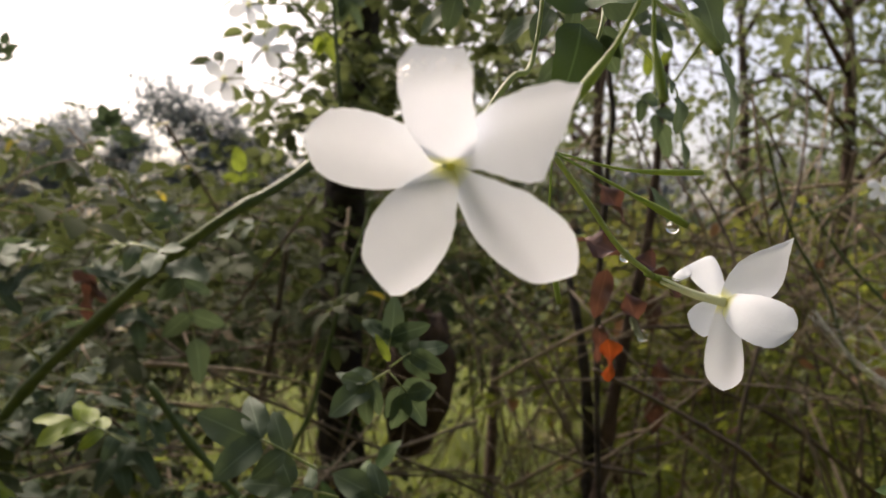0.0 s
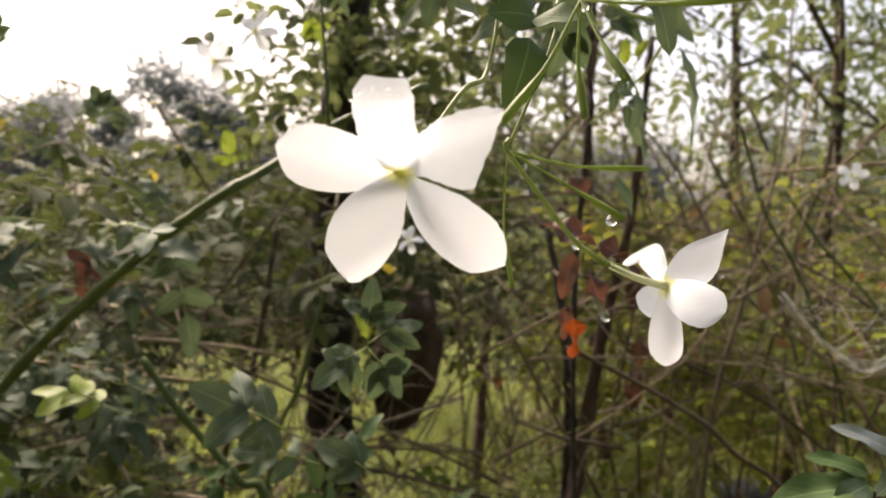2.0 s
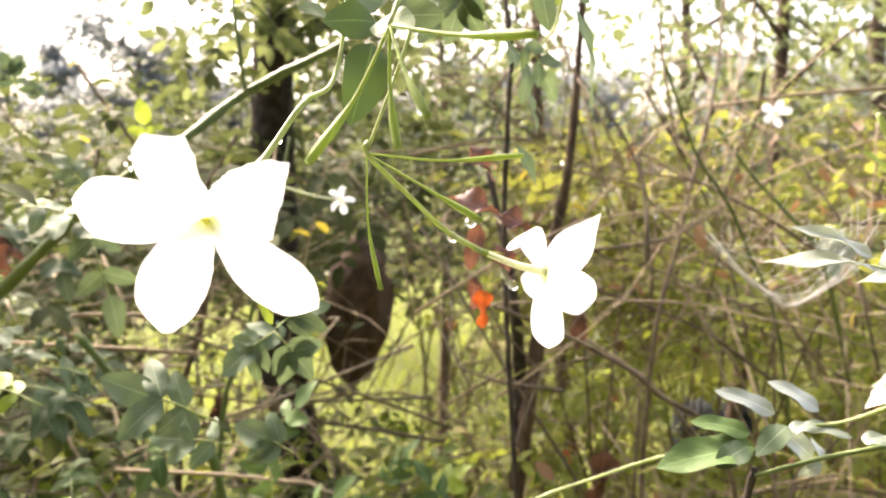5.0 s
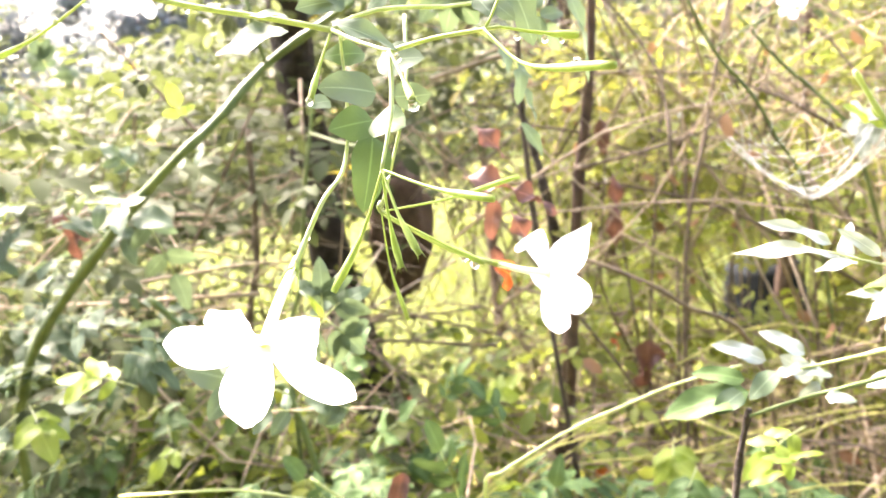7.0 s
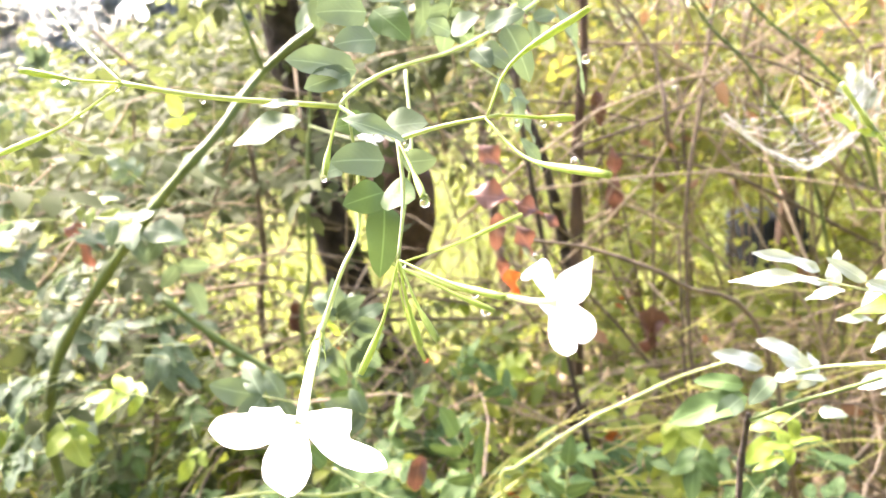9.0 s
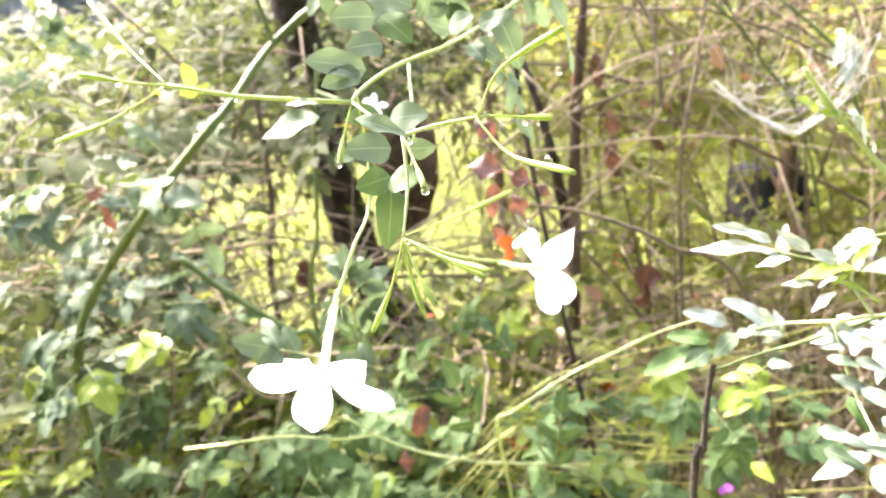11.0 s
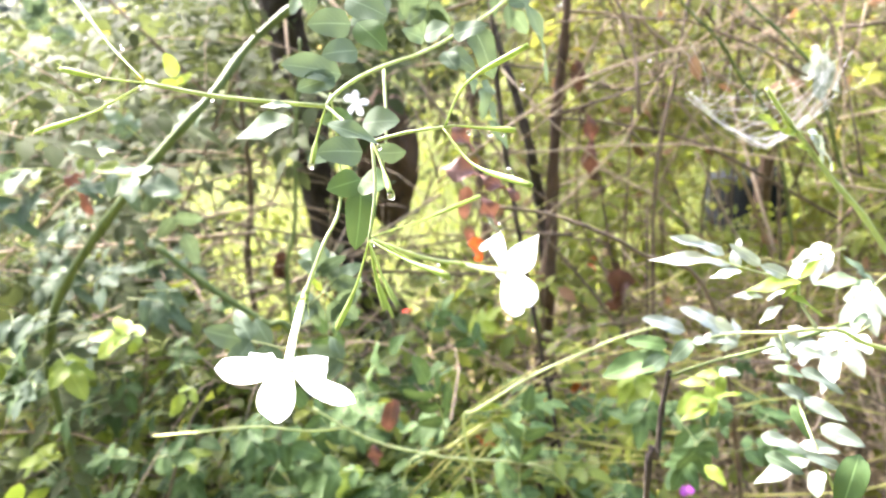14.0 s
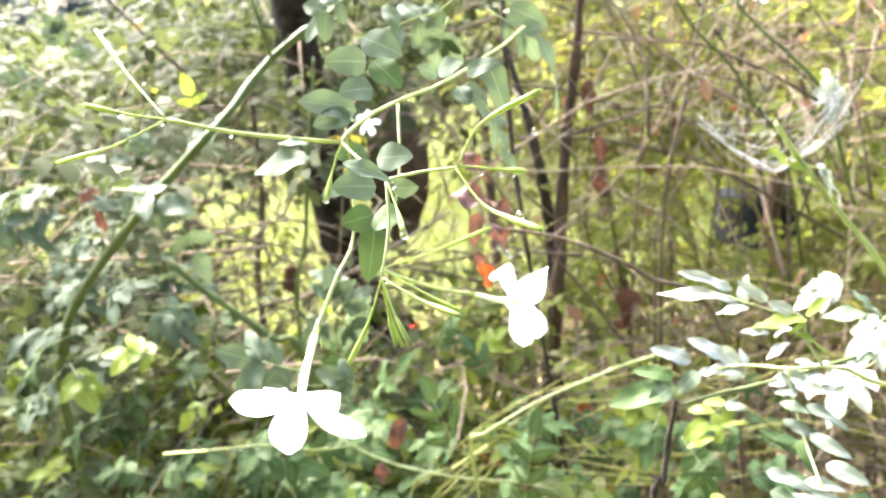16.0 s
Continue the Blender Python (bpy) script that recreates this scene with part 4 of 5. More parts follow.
leaf_at((-0.0023, 0.5000, 0.9484), (0.0237, 0.5000, 0.9934), UPF, 0.0200, "green", 3)
leaf_at((0.0064, 0.3800, 0.9166), (-0.0013, 0.3600, 1.0019), UPF, 0.0270, "green", 3)
leaf_at((0.0628, 0.3500, 0.8595), (0.0838, 0.3300, 0.9764), UPF, 0.0240, "green", 3)
leaf_at((-0.0713, 0.4500, 0.9232), (-0.0246, 0.4300, 0.9936), UPF, 0.0260, "green", 2)
leaf_at((-0.1115, 0.4500, 0.8755), (-0.1280, 0.4200, 0.9595), UPF, 0.0270, "green", 2)
leaf_at((-0.1474, 0.4000, 0.8920), (-0.1863, 0.4000, 0.9356), UPF, 0.0250, "green", 2)
leaf_at((-0.1798, 0.3500, 1.0247), (-0.2040, 0.3300, 1.0152), UPF, 0.0210, "young", 1)
leaf_at((-0.0741, 0.4000, 0.9924), (-0.0791, 0.3800, 1.0502), UPF, 0.0240, "green", 2)
leaf_at((-0.0423, 0.4000, 0.8586), (-0.0812, 0.3800, 0.8551), UPF, 0.0250, "green", 2)
leaf_at((-0.1322, 0.4000, 0.8618), (-0.1732, 0.3800, 0.8656), UPF, 0.0250, "green", 2)
leaf_at((-0.1397, 0.4200, 1.0415), (-0.1656, 0.4000, 1.0097), UPF, 0.0240, "green", 2)
leaf_at((-0.0387, 0.3000, 1.1247), (-0.0557, 0.3000, 1.1414), UPF, 0.0200, "jasmine", 1)
leaf_at((-0.0619, 0.3500, 1.0463), (-0.0382, 0.3500, 1.0885), UPF, 0.0200, "green", 2)
leaf_at((0.0525, 0.4500, 0.9395), (0.0333, 0.4500, 0.9938), UPF, 0.0220, "green", 2)
leaf_at((-0.2679, 0.3500, 1.1009), (-0.3292, 0.3500, 1.0695), UPF, 0.0220, "green", 2)
leaf_at((-0.2607, 0.3500, 1.0230), (-0.3204, 0.3500, 0.9993), UPF, 0.0240, "green", 2)
leaf_at((-0.3070, 0.4200, 1.2051), (-0.3614, 0.4200, 1.1734), UPF, 0.0220, "jasmine", 3)
leaf_at((-0.1370, 0.4500, 1.2266), (-0.1818, 0.4500, 1.2147), UPF, 0.0200, "jasmine", 2)
# seen from below, early on
leaf_at((-0.0227, 0.1800, 1.1586), (-0.0407, 0.1800, 1.1457), (0.1, -0.8, 0.5), 0.0190, "jasmine", 2)
leaf_at((-0.0227, 0.1800, 1.1597), (-0.0047, 0.1800, 1.1705), (0.1, -0.8, 0.5), 0.0170, "jasmine", 2)
leaf_at((-0.0238, 0.1800, 1.1618), (-0.0208, 0.1800, 1.1820), (0.1, -0.8, 0.5), 0.0160, "jasmine", 2)
leaf_at((-0.0227, 0.1800, 1.1576), (-0.0097, 0.1800, 1.1408), (0.1, -0.8, 0.5), 0.0170, "jasmine", 2)
one_leaf((-0.0218, 0.1700, 1.1631), (-0.0271, 0.1700, 1.1733), (0.1, -0.8, 0.5), "young", 0.60)
leaf_at((-0.0537, 0.2000, 1.1157), (-0.0976, 0.2000, 1.1354), (0.1, -0.8, 0.5), 0.0260, "jasmine", 2)
leaf_at((-0.0445, 0.2000, 1.1045), (-0.0811, 0.2000, 1.1107), (0.1, -0.8, 0.5), 0.0192, "jasmine", 2)
leaf_at((-0.0217, 0.2000, 1.1004), (-0.0400, 0.2000, 1.1114), (0.1, -0.8, 0.5), 0.0200, "jasmine", 2)
leaf_at((0.0606, 0.2000, 1.3047), (0.0197, 0.2000, 1.2954), (0.1, -0.8, 0.5), 0.0200, "jasmine", 2)
leaf_at((0.0629, 0.2000, 1.3013), (0.0517, 0.2000, 1.2783), (0.1, -0.8, 0.5), 0.0192, "jasmine", 2)
leaf_at((0.0181, 0.2200, 1.3201), (-0.0146, 0.2200, 1.3041), (0.1, -0.8, 0.5), 0.0192, "jasmine", 2)
leaf_at((0.0674, 0.2500, 1.3074), (0.0411, 0.2500, 1.2886), (0.1, -0.8, 0.5), 0.0176, "jasmine", 2)
leaf_at((0.0779, 0.2500, 1.3074), (0.1042, 0.2500, 1.3154), (0.1, -0.8, 0.5), 0.0176, "jasmine", 2)
leaf_at((0.0886, 0.3000, 1.2953), (0.1187, 0.3000, 1.2622), (0.1, -0.8, 0.5), 0.0200, "jasmine", 2)
one_leaf((0.1047, 0.2000, 1.2865), (0.1228, 0.2000, 1.2479), (0.9, -0.3, 0.2), "jasmine", 0.60)
one_leaf((0.0934, 0.2000, 1.3013), (0.1126, 0.2000, 1.2888), (0.1, -0.8, 0.5), "jasmine", 0.90)
leaf_at((-0.0861, 0.4000, 1.3852), (-0.0648, 0.4000, 1.3623), (0.1, -0.8, 0.5), 0.0170, "jasmine", 3)
one_leaf((0.1264, 0.4000, 1.3248), (0.1274, 0.4000, 1.3438), (0.1, -0.8, 0.5), "young", 0.75)
one_leaf((0.1339, 0.4000, 1.3305), (0.1432, 0.4000, 1.3438), (0.1, -0.8, 0.5), "young", 0.75)
leaf_at((-0.1149, 0.5000, 1.3877), (-0.1009, 0.5000, 1.3648), (0.1, -0.8, 0.5), 0.0176, "young", 2)
leaf_at((-0.1927, 0.4200, 1.2152), (-0.2132, 0.4200, 1.2428), (0.1, -0.8, 0.5), 0.0200, "jasmine", 2)
leaf_at((-0.1494, 0.4200, 1.2472), (-0.1538, 0.4200, 1.2750), (0.1, -0.8, 0.5), 0.0176, "young", 1)
leaf_at((-0.3262, 0.6000, 1.3056), (-0.3377, 0.6000, 1.3430), (0.1, -0.8, 0.5), 0.0200, "jasmine", 3)
leaf_at((-0.3525, 0.6000, 1.2679), (-0.4018, 0.6000, 1.2944), (0.1, -0.8, 0.5), 0.0176, "jasmine", 3)
leaf_at((-0.3292, 0.5000, 1.2258), (-0.3660, 0.5000, 1.2071), (0.1, -0.8, 0.5), 0.0176, "jasmine", 3)
leaf_at((-0.2777, 0.5500, 1.2932), (-0.2955, 0.5500, 1.3130), (0.1, -0.8, 0.5), 0.0180, "jasmine", 2)
leaf_at((-0.3689, 0.5000, 1.3500), (-0.3706, 0.5000, 1.3824), (0.1, -0.8, 0.5), 0.0120, "jasmine", 3)
# withered leaves on the cluster
one_leaf((0.0579, 0.2000, 1.2325), (0.0707, 0.2000, 1.2154), UPF, "dead", 0.75)
one_leaf((0.0485, 0.2000, 1.2098), (0.0756, 0.2000, 1.2001), UPF, "dead", 0.75)
one_leaf((0.0708, 0.1900, 1.2013), (0.0924, 0.1900, 1.1933), UPF, "dead", 0.75)
one_leaf((0.0623, 0.2000, 1.1973), (0.0571, 0.2000, 1.1772), UPF, "dead", 0.75)
one_leaf((0.0687, 0.2000, 1.1900), (0.0762, 0.2000, 1.1705), UPF, "dead", 0.75)
one_leaf((0.0593, 0.2000, 1.1750), (0.0600, 0.2000, 1.1590), UPF, "dead", 0.75)
one_leaf((0.0610, 0.1930, 1.1700), (0.0655, 0.1930, 1.1530), UPF, "orange", 0.85)
# two pale slivers added as the bright glint of a water drop
one_leaf((0.0718, 0.1965, 1.1785), (0.0757, 0.1968, 1.1688), GLINT, "wet", 0.62)
one_leaf((0.0712, 0.1972, 1.1788), (0.0732, 0.1960, 1.1722), GLINT, "wet", 0.70)
one_leaf((0.0794, 0.2000, 1.2307), (0.0893, 0.2000, 1.2138), UPF, "jasmine", 0.75)
one_leaf((0.2217, 0.7600, 1.1659), (0.2209, 0.7600, 1.1210), UPF, "dead", 0.70)
one_leaf((0.2282, 0.7600, 1.0962), (0.2328, 0.7600, 1.0502), UPF, "dead", 0.75)
one_leaf((0.2300, 0.7600, 1.0583), (0.2180, 0.7600, 1.0024), UPF, "dead", 0.70)
one_leaf((-0.2362, 0.9000, 0.9336), (-0.2585, 0.9000, 0.8834), UPF, "dead", 0.75)
one_leaf((-0.2486, 0.9000, 0.9213), (-0.2425, 0.9000, 0.8804), UPF, "dead", 0.75)
one_leaf((-0.0355, 0.4000, 0.9485), (-0.0492, 0.4000, 0.9130), UPF, "dead", 0.75)
one_leaf((-0.0666, 0.4000, 0.9033), (-0.0640, 0.4000, 0.8763), UPF, "dead", 0.75)
one_leaf((-0.2712, 0.4500, 1.1841), (-0.2746, 0.4500, 1.1518), UPF, "dead", 0.75)
one_leaf((-0.2844, 0.4500, 1.1920), (-0.2563, 0.4500, 1.1732), UPF, "dead", 0.75)
one_leaf((0.2379, 0.7000, 0.9040), (0.2348, 0.7000, 0.8299), UPF, "dead", 0.80)
one_leaf((0.2480, 0.7000, 0.8940), (0.2253, 0.7000, 0.8486), UPF, "dead", 0.75)
one_leaf((0.1241, 0.7000, 0.7353), (0.1328, 0.7000, 0.7104), UPF, "orange", 1.30)
one_leaf((0.1743, 0.7500, 0.7117), (0.1697, 0.7500, 0.6854), UPF, "orange", 1.40)
one_leaf((0.2306, 0.9000, 0.8358), (0.2458, 0.9000, 0.8103), UPF, "orange", 1.30)
one_leaf((0.0282, 0.4500, 0.8597), (0.0495, 0.4500, 0.8452), UPF, "orange", 0.75)
one_leaf((0.0417, 0.4500, 0.8711), (0.0254, 0.4500, 0.8426), UPF, "dead", 0.75)
one_leaf((-0.1104, 0.4000, 0.8577), (-0.0860, 0.3800, 0.8958), UPF, "young", 1.20)



def build_near_leaves():
    """More pinnate leaves on the near face of the bush."""
    rnd = random.Random(31)
    made = 0
    while made < 260:
        y = rnd.uniform(0.36, 0.66)
        s = rnd.uniform(-0.62, 0.02) if made < 200 else rnd.uniform(-0.15, 0.5)
        x = s * (y + 0.19)
        z = 1.30 - rnd.uniform(0.14, 0.86) * (y + 0.2)
        drop = (1.26 - z) / (y + 0.17)
        if (-0.36 < s < 0.10 and drop < 0.52) or (s >= 0.10 and drop < 0.55):
            continue
        a = rnd.uniform(0, 2 * math.pi)
        ln = rnd.uniform(0.05, 0.075)
        tip = (x + math.cos(a) * ln, y + math.sin(a) * ln * 0.7, z + rnd.uniform(-0.03, 0.012))
        leaf_at((x, y, z), tip, (rnd.uniform(-0.4, 0.2), rnd.uniform(-0.5, 0.0), 0.85), rnd.uniform(0.022, 0.030), "young" if rnd.random() < 0.08 else ("green" if z < 1.02 else "jasmine"), rnd.choice((2, 2, 3)))
        made += 1


build_near_leaves()

# ---- flowers ----


def petal(parent, root, tip, front, half, left, right, lift=0.0, curl=0.0, bow=0.0015, rows=34, edge=0.0, seed=0, roll=0.0, fore=0.0, blunt=False):
    """One petal from root to tip; left and right: widths along it, from 0 to 1, times half; curl bends the end backwards."""
    rnd = random.Random(seed)
    root, tip, front = Vector(root), Vector(tip), Vector(front).normalized()
    d = tip - root
    side = front.cross(d).normalized()
    nrm = d.cross(side).normalized()
    if nrm.dot(front) < 0:
        nrm = -nrm
    bm = bmesh.new()
    uvl = bm.loops.layers.uv.new("uv")
    xs = [i / (len(left) - 1) for i in range(len(left))]
    grid = []
    for i in range(rows + 1):
        u = i / rows
        c = root + d * u + nrm * (bow * math.sin(math.pi * u))
        if curl:
            k = max(0.0, (u - 0.72) / 0.28)
            c = root + d * (u - 0.16 * k * k * abs(curl)) + nrm * (bow * math.sin(math.pi * u) - curl * 0.006 * k * k)
        if curl > 1:
            k = max(0.0, (u - 0.5) / 0.5)
            a = k * radians(215)
            c = root + d * (min(u, 0.5) * 1.3) + d.normalized() * (curl * 0.0016 * math.sin(a)) + side * (curl * 0.0016 * (1 - math.cos(a)))
        wl, wr = half * float(np.interp(u, xs, left)), half * float(np.interp(u, xs, right))
        if u > 0.88 and not blunt:
            tip_fall = math.sqrt(max(0.0, 1 - ((u - 0.88) / 0.12) ** 2)) * 0.9 + 0.02
            wl, wr = max(wl, 0.4 * half if left[-1] > 0.2 else 0) * tip_fall, max(wr, 0.4 * half if right[-1] > 0.15 else 0) * tip_fall
        line = []
        for j in range(-4, 5):
            v = j / 4
            w = (wl if v < 0 else wr) * v
            jag = edge * rnd.uniform(-0.6, 0.6) if abs(v) == 1 and u < 0.95 else 0.0
            q = c + side * (w + jag * (1 if v > 0 else -1)) + nrm * (-0.09 * abs(w) * v * v + 0.0001 * math.sin(9 * u + 3 * v) + lift * u * u + (roll * w * v if v > 0 else fore * w * v))
            line.append((bm.verts.new(q), (0.5 + v / 2, u)))
        grid.append(line)
    for a, b in zip(grid, grid[1:]):
        for k in range(8):
            quad = (a[k], a[k + 1], b[k + 1], b[k])
            f = bm.faces.new([v for v, _ in quad])
            for lp, (_, uv) in zip(f.loops, quad):
                lp[uvl].uv = uv
    ob = part("petal", bm, PETAL, parent)
    mod = ob.modifiers.new("smooth", "SUBSURF")
    mod.levels = mod.render_levels = 1
    return ob


ROUND = (0.30, 0.50, 0.70, 0.87, 0.96, 1.0, 1.0, 0.94, 0.78, 0.30)
BLUNT = (0.36, 0.55, 0.70, 0.90, 1.0, 1.0, 1.0, 0.97, 0.88, 0.55)
LONG = (0.28, 0.48, 0.68, 0.88, 1.0, 1.0, 0.95, 0.82, 0.60, 0.22)


def calyx(parent, at, way, size):
    """A green cup with five long thin teeth."""
    way = Vector(way).normalized()
    bm = bmesh.new()
    at = Vector(at)
    add_tube(bm, [at - way * size * 0.55, at, at + way * size * 0.35], size * 0.16, size * 0.22, n=6, sides=8)
    m = axes(way, (0.2, 0.9, 0.3))
    for k in range(5):
        a = k * 2 * math.pi / 5
        s = m @ Vector((math.cos(a), 0, math.sin(a)))
        p = at + way * size * 0.3 + s * size * 0.2
        add_tube(bm, [p, p + way * size * 0.5 + s * size * 0.12, p + way * size * 1.0 + s * size * 0.24], size * 0.045, size * 0.012, n=5, sides=4)
    return part("calyx", bm, BUD, parent, "green calyx with thread-like teeth")


def main_flower():
    f = thing("jasmine_flower", "open five-petalled white jasmine flower with a yellow throat", "flower", "jasmine flowers")
    o = Vector((0.0023, 0.0011, 1.2128))
    front = Vector((-0.20, -0.935, -0.29)).normalized()

    def p(tip, half, l, r, **kw):
        tip = Vector(tip)
        petal(f, o + (tip - o).normalized() * 0.0005 + front * 0.0002 * len(f.children), tip, front, half, l, r, **kw)

    p((-0.0180, 0.0008, 1.2174), 0.0058, tuple(0.86 * q for q in ROUND), tuple(0.92 * q for q in ROUND), seed=1, edge=0.0002, lift=0.0025, roll=0.35)
    p((-0.0060, -0.0004, 1.1946), 0.0060, tuple(1.15 * q for q in ROUND), tuple(0.75 * q for q in LONG), seed=2, edge=0.0002)
    p((0.0193, -0.0012, 1.1978), 0.0058, (0.22, 0.46, 0.69, 0.87, 0.96, 1.0, 1.0, 0.94, 0.78, 0.30), (0.10, 0.24, 0.42, 0.60, 0.75, 0.83, 0.85, 0.78, 0.62, 0.3), seed=3, edge=0.0002)
    p((0.0180, -0.0136, 1.2208), 0.0076, (0.08, 0.22, 0.42, 0.66, 0.91, 1.0, 0.77, 0.53, 0.29, 0.04), (0.22, 0.34, 0.44, 0.50, 0.52, 0.52, 0.48, 0.40, 0.28, 0.05), seed=4, edge=0.00045, fore=0.25)
    p((-0.0001, -0.0164, 1.2236), 0.0047, (0.55, 0.72, 0.85, 0.95, 1.0, 1.0, 1.0, 1.0, 0.96, 0.66), (0.55, 0.72, 0.85, 0.95, 1.0, 1.02, 1.04, 1.04, 1.0, 0.72), seed=5, curl=0.5, edge=0.0003, blunt=True)
    tube("corolla_tube", [o + front * 0.0003, (0.0028, 0.012, 1.2160), (0.0036, 0.0235, 1.2189), (0.0045, 0.028, 1.2205)], 0.0014, 0.0011, TUBE, f, n=10, sides=10)
    bm = bmesh.new()
    bmesh.ops.create_uvsphere(bm, u_segments=14, v_segments=10, radius=0.0006)
    for v in bm.verts:
        v.co = o + front * 0.0012 + v.co - front * (v.co.dot(front) * 0.55)
    part("throat", bm, THROAT, f, "yellow throat")
    calyx(f, (0.0048, 0.0295, 1.2212), (-0.10, -0.75, -0.30), 0.0065)
    tube("pedicel", [(0.0048, 0.0295, 1.2212), (0.0078, 0.0335, 1.2262), (0.0131, 0.0400, 1.2348), (0.0178, 0.0540, 1.2406), (0.0208, 0.0600, 1.2560), (0.0225, 0.0620, 1.2790)], 0.0008, 0.0004, TENDER_STEM, f, n=22)


def right_flower():
    f = thing("jasmine_flower", "white jasmine flower in profile with a curled-back petal", "flower", "jasmine flowers")
    o = Vector((0.0728, 0.0955, 1.1895))
    front = Vector((0.927, 0.29, -0.24)).normalized()

    def p(tip, half, l, r, fr=front, **kw):
        tip = Vector(tip)
        petal(f, o + (tip - o).normalized() * 0.0006, tip, fr, half, l, r, **kw)

    view = Vector((-0.35, -0.90, 0.12))
    p((0.0876, 0.0880, 1.2064), 0.0072, (0.45, 0.72, 0.90, 0.98, 0.98, 0.90, 0.70, 0.45, 0.22, 0.03), (0.30, 0.48, 0.60, 0.66, 0.66, 0.58, 0.44, 0.28, 0.14, 0.02), view, seed=7, edge=0.0002)
    p((0.0826, 0.0752, 1.1842), 0.0062, (0.50, 0.72, 0.90, 1.04, 1.12, 1.16, 1.16, 1.08, 0.90, 0.50), (0.45, 0.55, 0.62, 0.70, 0.76, 0.80, 0.80, 0.77, 0.68, 0.45), view, seed=8, edge=0.0002)
    p((0.0739, 0.0995, 1.1657), 0.0050, (0.35, 0.52, 0.66, 0.78, 0.88, 0.95, 0.98, 0.95, 0.80, 0.45), (0.35, 0.52, 0.68, 0.82, 0.92, 0.98, 1.0, 0.98, 0.86, 0.50), view, seed=9)
    p((0.0690, 0.1110, 1.1812), 0.0042, BLUNT, BLUNT, view, seed=10)
    p((0.0690, 0.1130, 1.2040), 0.0042, BLUNT, BLUNT, view, seed=11, curl=1.6)
    tube("corolla_tube", [(0.0555, 0.0958, 1.1955), (0.065, 0.0958, 1.1915), o], 0.0009, 0.0013, TUBE, f, n=10, sides=9)
    calyx(f, (0.0545, 0.0958, 1.1960), (0.9, 0.0, -0.4), 0.0050)
    tube("pedicel", [(0.0545, 0.0958, 1.1960), (0.044, 0.088, 1.203), (0.034, 0.076, 1.2135), (0.0240, 0.0665, 1.2245), (0.0245, 0.0668, 1.2275)], 0.0008, 0.0006, TENDER_STEM, f, n=14)


def far_flower(at, face, size, seed, label="small white jasmine flower against the sky"):
    rnd = random.Random(seed)
    f = thing("jasmine_flower", label, "flower", "jasmine flowers")
    m = axes((0, 0, 1), face) if abs(face[2]) < 0.9 else axes((0, 1, 0), face)
    o = Vector(at)
    fr = Vector(face).normalized()
    for k in range(5):
        a = k * 2 * math.pi / 5 + rnd.uniform(-0.2, 0.2)
        d = m @ Vector((math.cos(a), math.sin(a), rnd.uniform(-0.5, 0.1)))
        petal(f, o + d * size * 0.05, o + d * size * rnd.uniform(0.85, 1.05), fr, size * 0.27, ROUND, ROUND, seed=seed + k, rows=8)
    tube("corolla_tube", [o, o - fr * size * 0.6 + Vector((0, 0, 0.1 * size)), o - fr * size * 1.2 + Vector((0, 0, 0.4 * size))], size * 0.06, size * 0.05, TUBE, f, n=6)
    return f


main_flower()
right_flower()


def bud(parent, base, tip, r=0.0008, seed=0, split=True, way=None):
    """A slim green bud with the thread-like teeth of its calyx round the end."""
    rnd = random.Random(seed)
    base, tip = Vector(base), Vector(tip)
    d = tip - base
    ln = d.length
    w = d.normalized()
    mid = base.lerp(tip, 0.5) + Vector((rnd.uniform(-1, 1), rnd.uniform(-1, 1), -0.6)) * ln * 0.05
    if way:
        mid = Vector(way)
    bm = bmesh.new()
    r *= 0.8
    add_tube(bm, [base, mid, tip], r * 0.5, r, n=14, sides=7, swell=lambda s: 0.9 if s < 0.55 else (0.9 + 0.75 * math.sin(math.pi * min(1, (s - 0.55) / 0.5))))
    if split:
        m = axes(w, (0.3, 0.2, 0.9))
        for k in range(4):
            a = k * math.pi / 2 + rnd.uniform(-0.4, 0.4)
            s = m @ Vector((math.cos(a), 0, math.sin(a)))
            p = base.lerp(tip, 0.93) + s * r * 0.8
            add_tube(bm, [p, p + w * r * 2.0 + s * r * 0.5, p + w * r * 4.5 + s * r * rnd.uniform(0.8, 2.2)], r * 0.28, r * 0.06, n=4, sides=4)
    return part("bud", bm, BUD, parent, "slim green bud")


